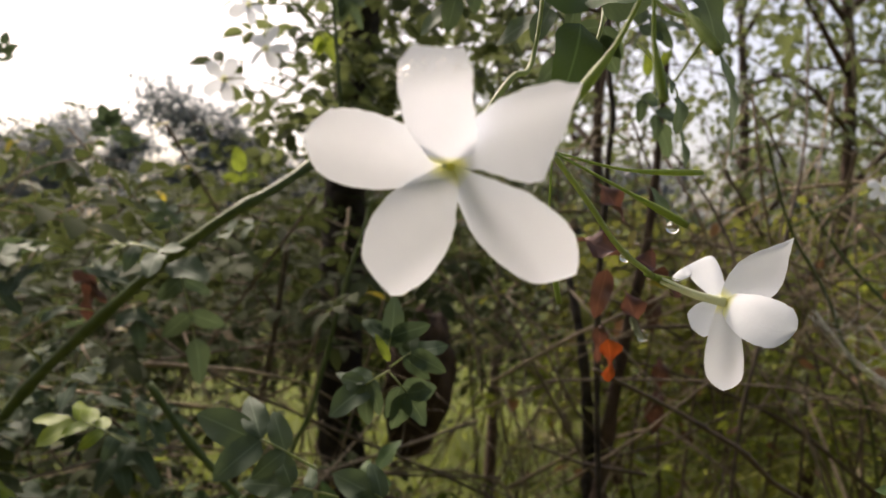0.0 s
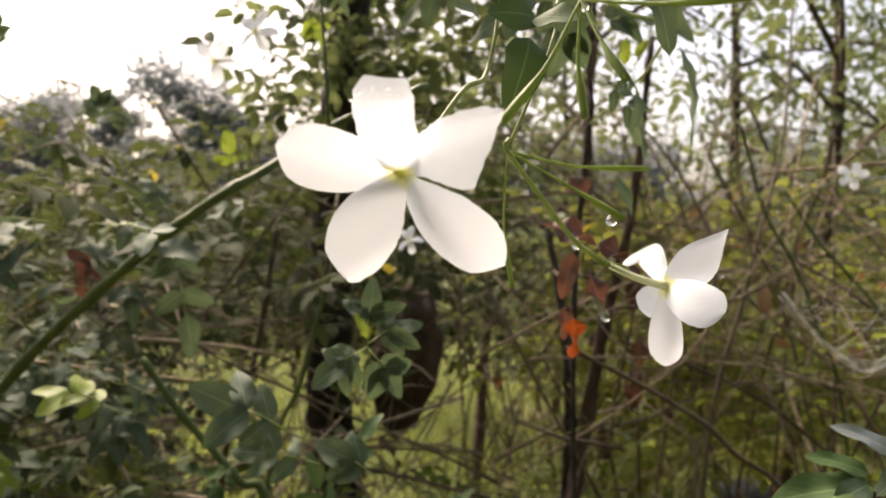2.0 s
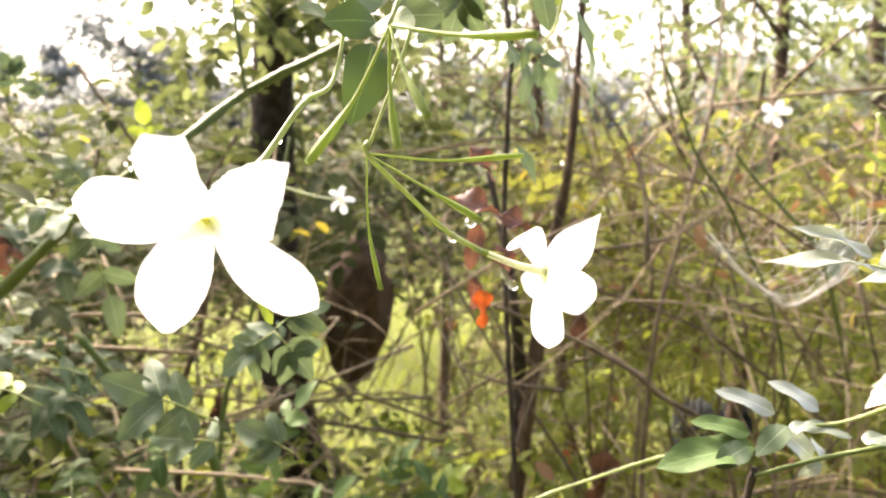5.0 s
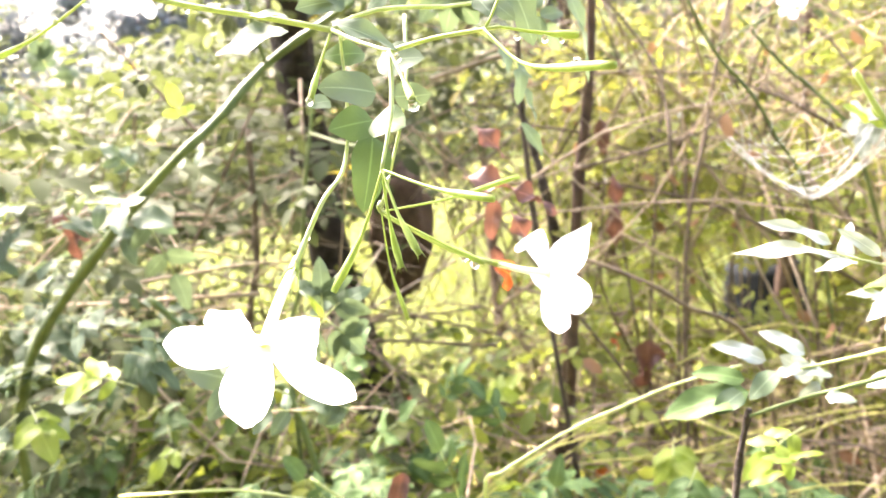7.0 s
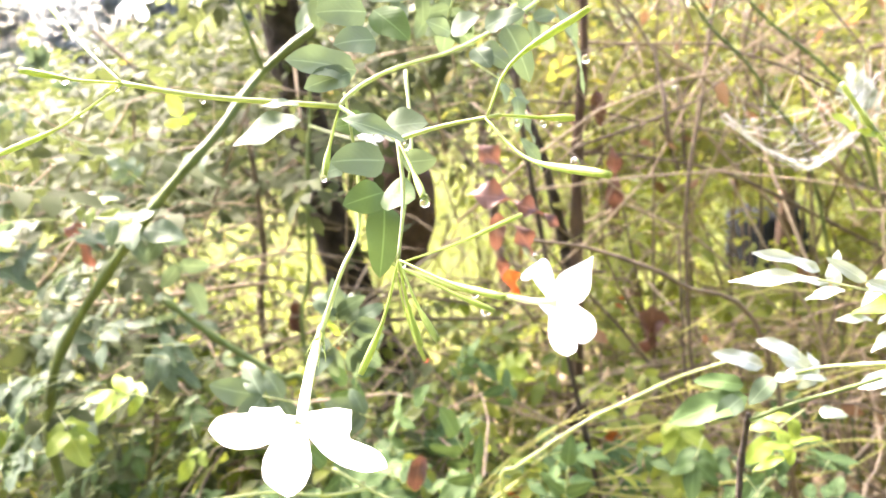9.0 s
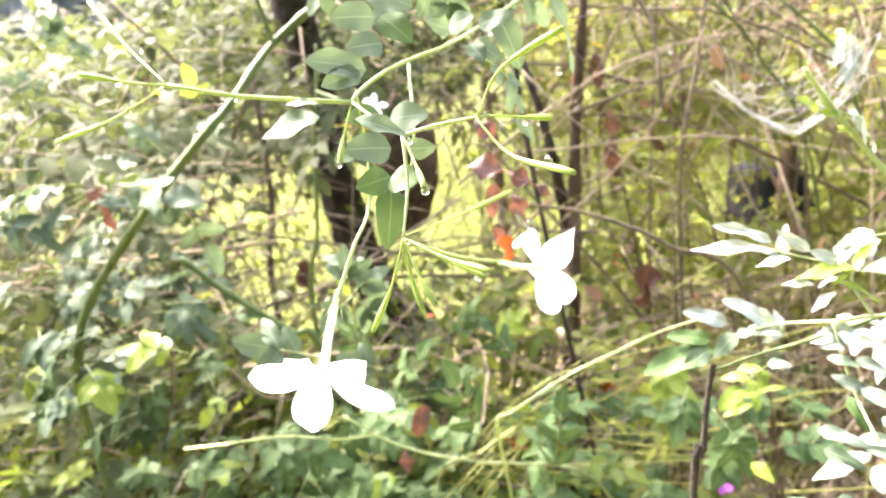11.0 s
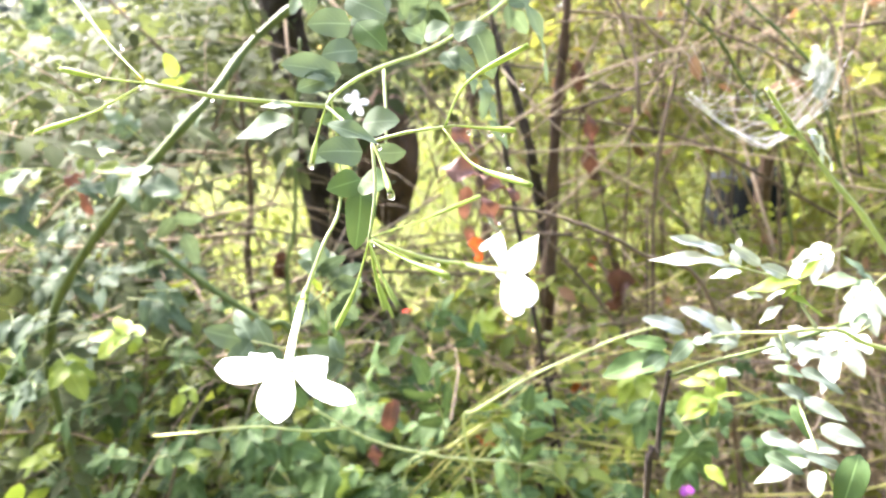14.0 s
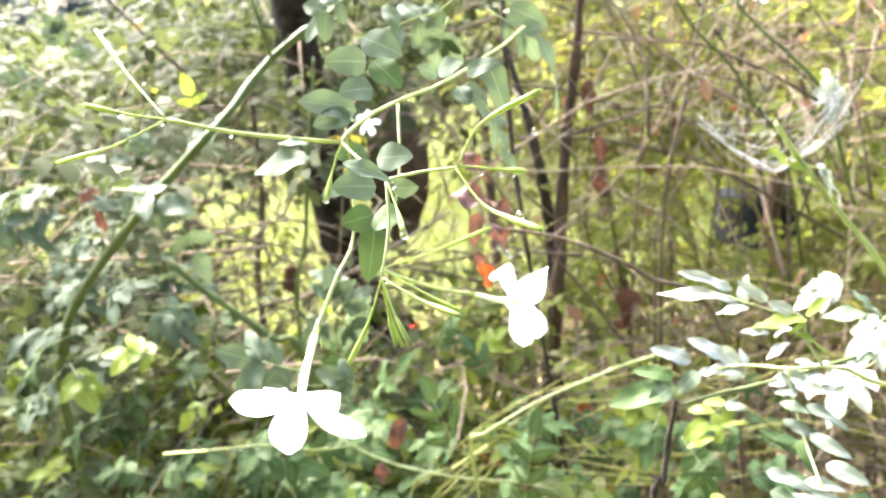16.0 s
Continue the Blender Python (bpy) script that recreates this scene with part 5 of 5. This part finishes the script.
def flower_cluster():
    c = thing("flower_cluster", "branching pale-green jasmine flower stalk with slim buds and dewdrops", "flower stalk")

    def st(*ctrl, r0=0.0006, r1=0.00045):
        tube("stalk", ctrl, r0, r1, TENDER_STEM, c, n=14, sides=6)

    k1, j0, j1, k4 = (0.0212, 0.055, 1.2760), (0.037, 0.0277, 1.2678), (0.0324, 0.0088, 1.2440), (-0.030, 0.0442, 1.2944)
    st((0.1045, 0.415, 1.285), (0.112, 0.30, 1.292), (0.098, 0.19, 1.290), (0.074, 0.150, 1.2835), (0.0557, 0.1177, 1.2806), (0.0435, 0.0975, 1.2809), (0.0333, 0.0789, 1.2808), (0.0246, 0.0637, 1.2785), k1, r0=0.0008, r1=0.00065)
    st(k1, (0.029, 0.041, 1.2715), j0)
    st(j0, (0.036, 0.018, 1.256), j1)
    st(k1, (0.0068, 0.049, 1.281), (-0.012, 0.046, 1.287), k4, r0=0.0008, r1=0.0007)
    st(j0, (0.048, 0.026, 1.2690), (0.062, 0.024, 1.2690))
    st((0.0390, 0.095, 1.2790), (0.036, 0.072, 1.255), (0.0240, 0.0665, 1.2245))
    bud(c, k1, (0.0140, 0.046, 1.2600), seed=1)
    bud(c, (0.062, 0.024, 1.2690), (0.0792, 0.0244, 1.2645), seed=2, split=False)
    bud(c, (0.0585, 0.023, 1.2690), (0.0785, -0.0116, 1.2584), seed=3, split=False, way=(0.0655, 0.0095, 1.2603))
    bud(c, (0.0590, 0.0242, 1.2693), (0.0856, 0.0206, 1.2883), seed=4, split=False, way=(0.0675, 0.0275, 1.2800))
    bud(c, j0, (0.0412, 0.0080, 1.2570), seed=5)
    bud(c, j1, (0.0185, 0.0018, 1.2211), r=0.00075, seed=6, split=False)
    bud(c, j1, (0.0380, -0.0030, 1.2276), r=0.0007, seed=7)
    bud(c, j1, (0.0330, 0.0060, 1.2230), r=0.0007, seed=8)
    bud(c, j1, (0.0540, -0.0120, 1.2380), r=0.0007, seed=9, split=False)
    bud(c, k4, (-0.0537, 0.0427, 1.3031), seed=10)
    bud(c, k4, (-0.0653, 0.0931, 1.3239), seed=11)
    bud(c, k4, (-0.0822, 0.0683, 1.2825), seed=12, split=False)
    bud(c, (0.0240, 0.0665, 1.2245), (0.0670, 0.0960, 1.2235), r=0.00075, seed=13, split=False)
    bud(c, (0.0240, 0.0665, 1.2245), (0.0260, 0.0680, 1.1900), r=0.0006, seed=14)
    bud(c, (0.0240, 0.0665, 1.2245), (0.0513, 0.0554, 1.2074), r=0.00075, seed=15, split=False)


flower_cluster()


def drop(at, r):
    bm = bmesh.new()
    bmesh.ops.create_uvsphere(bm, u_segments=12, v_segments=9, radius=r)
    for v in bm.verts:
        if v.co.z > 0:
            v.co.z *= 1.25
            v.co.x *= 1 - 0.25 * v.co.z / r
            v.co.y *= 1 - 0.25 * v.co.z / r
    ob = part("water_drop", bm, WATER)
    ob.location = at
    return tagged(ob, "clear round dewdrop hanging from a green bud", "water drop", "dewdrops")


for at, r in (((0.0740, 0.0005, 1.2590), 0.0013), ((0.0715, 0.0242, 1.2648), 0.0008), ((0.0655, 0.0240, 1.2662), 0.0007), ((0.0752, 0.0243, 1.2640), 0.0006),
              ((0.0412, 0.0080, 1.2560), 0.0012), ((0.0385, 0.0265, 1.2660), 0.0009), ((0.0330, 0.0088, 1.2428), 0.0009), ((0.0372, -0.0010, 1.2290), 0.0010),
              ((-0.0440, 0.0435, 1.2985), 0.0012), ((-0.0320, 0.0442, 1.2932), 0.0006), ((-0.0480, 0.0530, 1.2890), 0.0009), ((-0.0120, 0.0460, 1.2858), 0.0007),
              ((0.0082, 0.0350, 1.2268), 0.0008), ((0.0485, 0.0572, 1.2072), 0.0014), ((0.0455, 0.0892, 1.2012), 0.0015), ((0.0762, 0.1990, 1.1705), 0.0022), ((0.0820, 0.0150, 1.2782), 0.0009),
              ((0.0135, 0.0458, 1.2592), 0.0009), ((0.0600, 0.1985, 1.1735), 0.0014), ((-0.0420, 0.0640, 1.3050), 0.0006)):
    drop(at, r)
RUNNER = [(0.20, 0.44, 1.235), (0.2426, 0.46, 1.2099), (0.267, 0.47, 1.164), (0.30, 0.475, 1.118), (0.345, 0.475, 1.106), (0.387, 0.47, 1.1398), (0.40, 0.47, 1.18), (0.41, 0.48, 1.25)]
for k in (9, 12, 15, 17, 20, 22, 25, 28, 30, 32, 35):
    at = curve_points(RUNNER, 50)[k] - Vector((0, 0, 0.0016))
    drop(at, 0.0013)

for at, face, size, seed, way in (((-0.2115, 0.57, 1.363), (0.3, -0.9, -0.2), 0.022, 40, (-0.155, 0.575, 1.355)), ((-0.1725, 0.56, 1.388), (-0.2, -0.8, 0.4), 0.022, 50, (-0.12, 0.57, 1.372)), ((-0.1473, 0.42, 1.3796), (0.7, -0.6, 0.3), 0.017, 60, (-0.10, 0.43, 1.372))):
    far_flower(at, face, size, seed)
    tube("pedicel", [at, Vector(at).lerp(Vector(way), 0.4) + Vector((0, 0, 0.004)), way, (-0.065, 0.59, 1.335)], 0.0006, 0.0009, GREEN_STEM, bush, n=12)
far_flower((0.3364, 0.50, 1.2608), (-0.6, -0.8, 0.1), 0.013, 70, "small white jasmine flower among dry twigs")
tube("pedicel", [(0.3364, 0.50, 1.2608), (0.33, 0.53, 1.255), (0.295, 0.572, 1.2335)], 0.0008, 0.0012, GREEN_STEM, bush, n=8)
far_flower((-0.0254, 0.50, 1.2020), (-0.1, -0.6, 0.7), 0.012, 80, "small white jasmine flower near the trunk")
tube("pedicel", [(-0.0254, 0.50, 1.2020), (-0.05, 0.53, 1.205), (-0.0925, 0.60, 1.215)], 0.0008, 0.0012, GREEN_STEM, bush, n=8)

# white closed buds on thin stalks below the flower
for b, m, t in (((-0.1535, 0.2007, 1.0729), (-0.128, 0.205, 1.068), (-0.075, 0.26, 1.02)), ((0.0413, 0.35, 0.9418), (0.0066, 0.35, 0.9228), (-0.0328, 0.37, 0.895))):
    w = thing("jasmine_bud", "closed white jasmine bud on a thin green stalk", "flower bud", "closed jasmine buds")
    b, m, t = Vector(b), Vector(m), Vector(t)
    tube("bud", [b, b.lerp(m, 0.45), m], 0.0004, 0.0007, PETAL, w, n=10, swell=lambda s: 1 + 0.6 * math.sin(math.pi * min(1, s * 1.6)))
    tube("stalk", [m, m.lerp(t, 0.5) + Vector((0, 0, 0.004)), t, Vector((t.x * 0.5 - 0.05, 0.44, t.z - 0.12))], 0.0006, 0.0009, TENDER_STEM, w, n=12)

# further stems, canes and twigs that stand out


def cane(ctrl, r0, r1, material):
    return tube("cane", ctrl, r0, r1, material, bush, n=30, sides=7, rough=0.06, knots=6)


cane([(0.2199, 0.0673, 1.1398), (0.1979, 0.0511, 1.1565), (0.1840, 0.0407, 1.1696), (0.1771, 0.0444, 1.1699), (0.1695, 0.0564, 1.1635), (0.1702, 0.1049, 1.1373), (0.1576, 0.1079, 1.1350)], 0.0009, 0.0005, TENDER_STEM)
cane([(0.1771, 0.0444, 1.1699), (0.1740, 0.0505, 1.1782), (0.1738, 0.0546, 1.1856), (0.1644, 0.0596, 1.1876), (0.1517, 0.0664, 1.1919)], 0.0006, 0.0003, TENDER_STEM)
cane([(0.2525, 0.1236, 1.1293), (0.2263, 0.1035, 1.1357), (0.1804, 0.0976, 1.1317), (0.1593, 0.1021, 1.1264), (0.1393, 0.1045, 1.1208)], 0.0009, 0.0007, GREEN_STEM)
cane([(0.1398, 0.1058, 1.1230), (0.1348, 0.1056, 1.1024), (0.1299, 0.1026, 1.0796), (0.1215, 0.0968, 1.0544), (0.12, 0.24, 0.60), (0.12, 0.30, -0.02)], 0.0011, 0.0018, BARK)
cane([(0.1721, 0.0624, 1.1599), (0.1717, 0.0556, 1.1486), (0.1721, 0.0472, 1.1367), (0.1679, 0.0239, 1.1335), (0.1775, 0.0213, 1.1036)], 0.0006, 0.0005, TENDER_STEM)
cane([(0.168, 0.19, 1.100), (0.140, 0.2, 1.0905), (0.1102, 0.2, 1.0822), (0.0816, 0.2, 1.073), (0.047, 0.2, 1.056), (0.035, 0.22, 1.035), (0.03, 0.28, 0.93), (0.02, 0.33, 0.7)], 0.0006, 0.0010, TENDER_STEM)
cane([(-0.0962, 0.35, 0.9834), (-0.0551, 0.35, 0.9434), (0.005, 0.35, 0.914), (0.0861, 0.36, 0.8803), (0.12, 0.4, 0.8)], 0.0010, 0.0013, TENDER_STEM)
cane([(0.2020, 0.145, 1.235), (0.2154, 0.15, 1.2141), (0.2341, 0.15, 1.1851), (0.253, 0.15, 1.1578), (0.30, 0.16, 1.08)], 0.0010, 0.0015, TENDER_STEM)
cane([(0.080, 0.33, 1.139), (0.117, 0.35, 1.120), (0.150, 0.35, 1.102), (0.184, 0.35, 1.076), (0.26, 0.4, 0.98), (0.3, 0.45, 0.6)], 0.0012, 0.0020, CANE)
cane([(0.2055, 0.8, 1.2248), (0.304, 0.8, 1.1992), (0.3307, 0.8, 1.1728), (0.4069, 0.8, 1.1074), (0.4788, 0.8, 1.0486), (0.6, 0.85, 0.9)], 0.0020, 0.0026, DRY_TWIG)
cane([(0.3307, 0.8, 1.1728), (0.3341, 0.8, 1.1212), (0.3673, 0.8, 1.062), (0.4022, 0.8, 1.0084), (0.4382, 0.8, 0.953), (0.5, 0.85, 0.8)], 0.0014, 0.0024, DRY_TWIG)
cane([(0.3127, 0.6, 1.0711), (0.3485, 0.6, 0.9746), (0.3906, 0.6, 0.8809), (0.42, 0.62, 0.7)], 0.0012, 0.0018, DRY_TWIG)
cane([(0.1809, 0.8, 1.0895), (0.2549, 0.8, 1.0716), (0.3652, 0.8, 1.0273), (0.4391, 0.8, 0.9774), (0.6, 0.85, 0.85)], 0.0018, 0.0026, CANE)
cane([(0.36, 0.68, 1.26), (0.408, 0.7, 1.2058), (0.4645, 0.7, 1.1441), (0.4904, 0.7, 1.0996), (0.55, 0.75, 0.95)], 0.0016, 0.0022, GREEN_STEM)
cane([(-0.247, 0.50, 1.10), (-0.214, 0.5, 1.055), (-0.165, 0.5, 1.00), (-0.140, 0.51, 0.955), (-0.12, 0.52, 0.6), (-0.11, 0.53, -0.02)], 0.0030, 0.0042, GREEN_STEM)
cane([(-0.35, 0.62, 1.18), (-0.24, 0.60, 1.10), (-0.12, 0.62, 1.04), (0.0, 0.66, 0.98), (0.08, 0.7, 0.93)], 0.0012, 0.0018, CANE)
cane([(-0.42, 0.72, 0.90), (-0.24, 0.72, 0.945), (-0.10, 0.74, 0.94), (0.06, 0.76, 0.90)], 0.0020, 0.0024, CANE)

# a fan of thin yellow-green shoots low down
FAN = random.Random(5)
for k in range(12):
    b = Vector((-0.0257, 0.4200, 0.8571)) + Vector((FAN.uniform(-0.01, 0.03), FAN.uniform(-0.04, 0.04), FAN.uniform(-0.02, 0.015)))
    u = k / 11
    m = Vector((0.0640, 0.4200, 0.9234)).lerp(Vector((0.0474, 0.4200, 0.8118)), u) + Vector((FAN.uniform(-0.015, 0.015), 0.01, FAN.uniform(-0.008, 0.012)))
    e = Vector((0.1881, 0.4200, 0.9797)).lerp(Vector((0.1890, 0.4000, 0.7945)), u) + Vector((FAN.uniform(-0.06, 0.02), FAN.uniform(-0.05, 0.05), FAN.uniform(-0.015, 0.015)))
    root = Vector((b.x - 0.05, b.y + 0.16, b.z - 0.16))
    tube("shoot", [root, b, m, e], 0.0011, 0.0005, SHOOT, bush, n=18, sides=5, knots=4)

# dry looping runners, and the dewy web strung between them
tube("runner", RUNNER, 0.0006, 0.0009, DRY_TWIG, bush, n=30)


def build_web():
    rng = np.random.default_rng(8)
    web = thing("spider_web", "torn dewy spider web strung between dry twigs", "spider web")
    rim = [(0.267, 0.47, 1.164), (0.2937, 0.47, 1.1338), (0.317, 0.472, 1.1156), (0.3357, 0.47, 1.1051), (0.3651, 0.47, 1.1186), (0.387, 0.47, 1.1398), (0.41, 0.475, 1.178)]
    for k in range(5):
        bm = bmesh.new()
        ctrl = [tuple(np.array(p) + rng.normal(size=3) * np.array([0.0014, 0.004, 0.0014])) for p in rim[:5 + k % 3]]
        add_tube(bm, ctrl, 0.00024, 0.00018, n=26, sides=5)
        part("edge_strand", bm, WEB, web)
    edge = [np.array(tuple(p)) for p in curve_points([Vector(p) for p in rim], 60)]
    for k in range(11):
        a = edge[rng.integers(0, 28)] + rng.normal(size=3) * np.array([0.002, 0.008, 0.002])
        b = edge[rng.integers(34, 60)] + np.array([0, rng.normal() * 0.012, rng.uniform(0.0, 0.024)])
        m = (a + b) / 2 - np.array([0, 0, rng.uniform(0.002, 0.016)])
        bm = bmesh.new()
        add_tube(bm, [tuple(a), tuple(m), tuple(b)], 0.00015, 0.00012, n=9, sides=4)
        part("strand", bm, WEB, web)
    for k in range(13):
        a = edge[rng.integers(4, 50)]
        b = a + np.array([rng.uniform(-0.02, 0.05), rng.normal() * 0.01, rng.uniform(0.025, 0.07)])
        bm = bmesh.new()
        add_tube(bm, [tuple(a), tuple((a + b) / 2 + np.array([0.008, 0, -0.004])), tuple(b)], 0.00014, 0.00011, n=7, sides=4)
        part("strand", bm, WEB, web)


build_web()


def build_dew():
    """Beads of water along the twigs beside the web."""
    rnd = random.Random(23)
    top = new("dew", bpy.data.meshes.new("dew"))
    bm = bmesh.new()
    made = 0
    while made < 150:
        ctrl, r0, _ = rnd.choice(TWIG_LINES)
        p = curve_points(ctrl, 21)[rnd.randrange(2, 19)]
        s = p.x / (p.y + 0.15)
        if not (0.22 < s < 0.75 and p.y < 1.3 and 0.75 < p.z < 1.5):
            continue
        r = rnd.uniform(0.0016, 0.0034)
        bmesh.ops.create_icosphere(bm, subdivisions=2, radius=r, matrix=Matrix.Translation(p - Vector((0, 0, r0 + r * 0.75))))
        made += 1
    bm.to_mesh(top.data)
    bm.free()
    top.data.shade_smooth()
    top.data.materials.append(WATER)
    tagged(top, "glinting dewdrops beaded under dry twigs", "dew", kind="stuff")


build_dew()


def petal_dew():
    """Fine beads of water on the rim of the upright petal."""
    rnd = random.Random(41)
    top = new("dew", bpy.data.meshes.new("dew"))
    bm = bmesh.new()
    for _ in range(34):
        a = rnd.uniform(-1, 1)
        p = Vector((a * 0.0042, -0.0158 + rnd.uniform(-0.0004, 0.0014), 1.2236 - 0.0016 * a * a - rnd.uniform(0, 0.0016)))
        bmesh.ops.create_icosphere(bm, subdivisions=1, radius=rnd.uniform(0.00012, 0.00028), matrix=Matrix.Translation(p))
    bm.to_mesh(top.data)
    bm.free()
    top.data.shade_smooth()
    top.data.materials.append(WATER)
    tagged(top, "fine dew beads on the rim of a white petal", "dew", kind="stuff")


petal_dew()


def small_bloom(at, colour, size, seed, label, petals=6):
    rnd = random.Random(seed)
    f = thing("wild_flower", label, "flower", "small blooms")
    o = Vector(at)
    for k in range(petals):
        a = 2 * math.pi * k / petals + rnd.uniform(-0.2, 0.2)
        d = Vector((math.cos(a), math.sin(a) * 0.8, rnd.uniform(0.2, 0.8)))
        bm = bmesh.new()
        bmesh.ops.create_uvsphere(bm, u_segments=8, v_segments=6, radius=1.0)
        m = axes(d, (0, -0.3, 1)).to_4x4()
        for v in bm.verts:
            v.co = o + (m @ Vector((v.co.x * size * 0.36, (v.co.y + 0.9) * size * 0.5, (v.co.z * 0.12 + 0.1 * v.co.y * v.co.y) * size)))
        part("petal", bm, colour, f)
    tube("stalk", [o, o + Vector((0.01, 0.01, -at[2] * 0.5)), (at[0] + 0.02, at[1] + 0.02, -0.02)], size * 0.09, size * 0.14, GREEN_STEM, f, n=8)


small_bloom((-0.2124, 2.08, 0.223), RED_PETAL, 0.026, 1, "small scarlet flower low in the bush")
small_bloom((-0.4004, 1.80, 0.464), RED_PETAL, 0.020, 2, "small red flower low in the bush")
small_bloom((0.2359, 0.445, 0.7522), PURPLE_PETAL, 0.010, 3, "tiny purple flower among leaves", 7)


def black_tub():
    t = thing("plastic_tub", "black plastic tub lying among the weeds", "tub")
    bm = bmesh.new()
    rings = []
    prof = [(0.0, 0.0), (0.13, 0.0), (0.145, 0.02), (0.165, 0.22), (0.180, 0.235), (0.180, 0.25), (0.162, 0.25), (0.155, 0.235), (0.13, 0.03), (0.0, 0.03)]
    for r, z in prof:
        rings.append([bm.verts.new((r * math.cos(2 * math.pi * k / 28), r * math.sin(2 * math.pi * k / 28), z)) for k in range(28)] if r else [bm.verts.new((0, 0, z))])
    for a, b in zip(rings, rings[1:]):
        for k in range(28):
            q = [a[k % len(a)], a[(k + 1) % len(a)], b[(k + 1) % len(b)], b[k % len(b)]]
            u = []
            for v in q:
                if v not in u:
                    u.append(v)
            if len(u) > 2:
                bm.faces.new(u)
    part("body", bm, BLACK_TUB, t)
    t.matrix_world = pose(1.235, 2.90, 0.237, 180, 0, 0) @ Matrix.Diagonal((1.05, 1.05, 0.93, 1))


black_tub()


def litter():
    rng = np.random.default_rng(19)
    n = 8000
    x, y = rng.normal(0.15, 0.85, n), rng.normal(1.1, 0.55, n)
    at = np.stack([x, y, rng.uniform(0.0, 0.05, n)], 1)
    along = unit(rng, n) * np.array([1, 1, 0.25])
    ob = mass("leaf_litter", at, along, np.array([0, 0, 1.0]) + 0.5 * unit(rng, n), rng.uniform(0.02, 0.05, n), LITTER)
    tagged(ob, "dry brown fallen leaves under the bush", "leaf litter", kind="stuff")


litter()
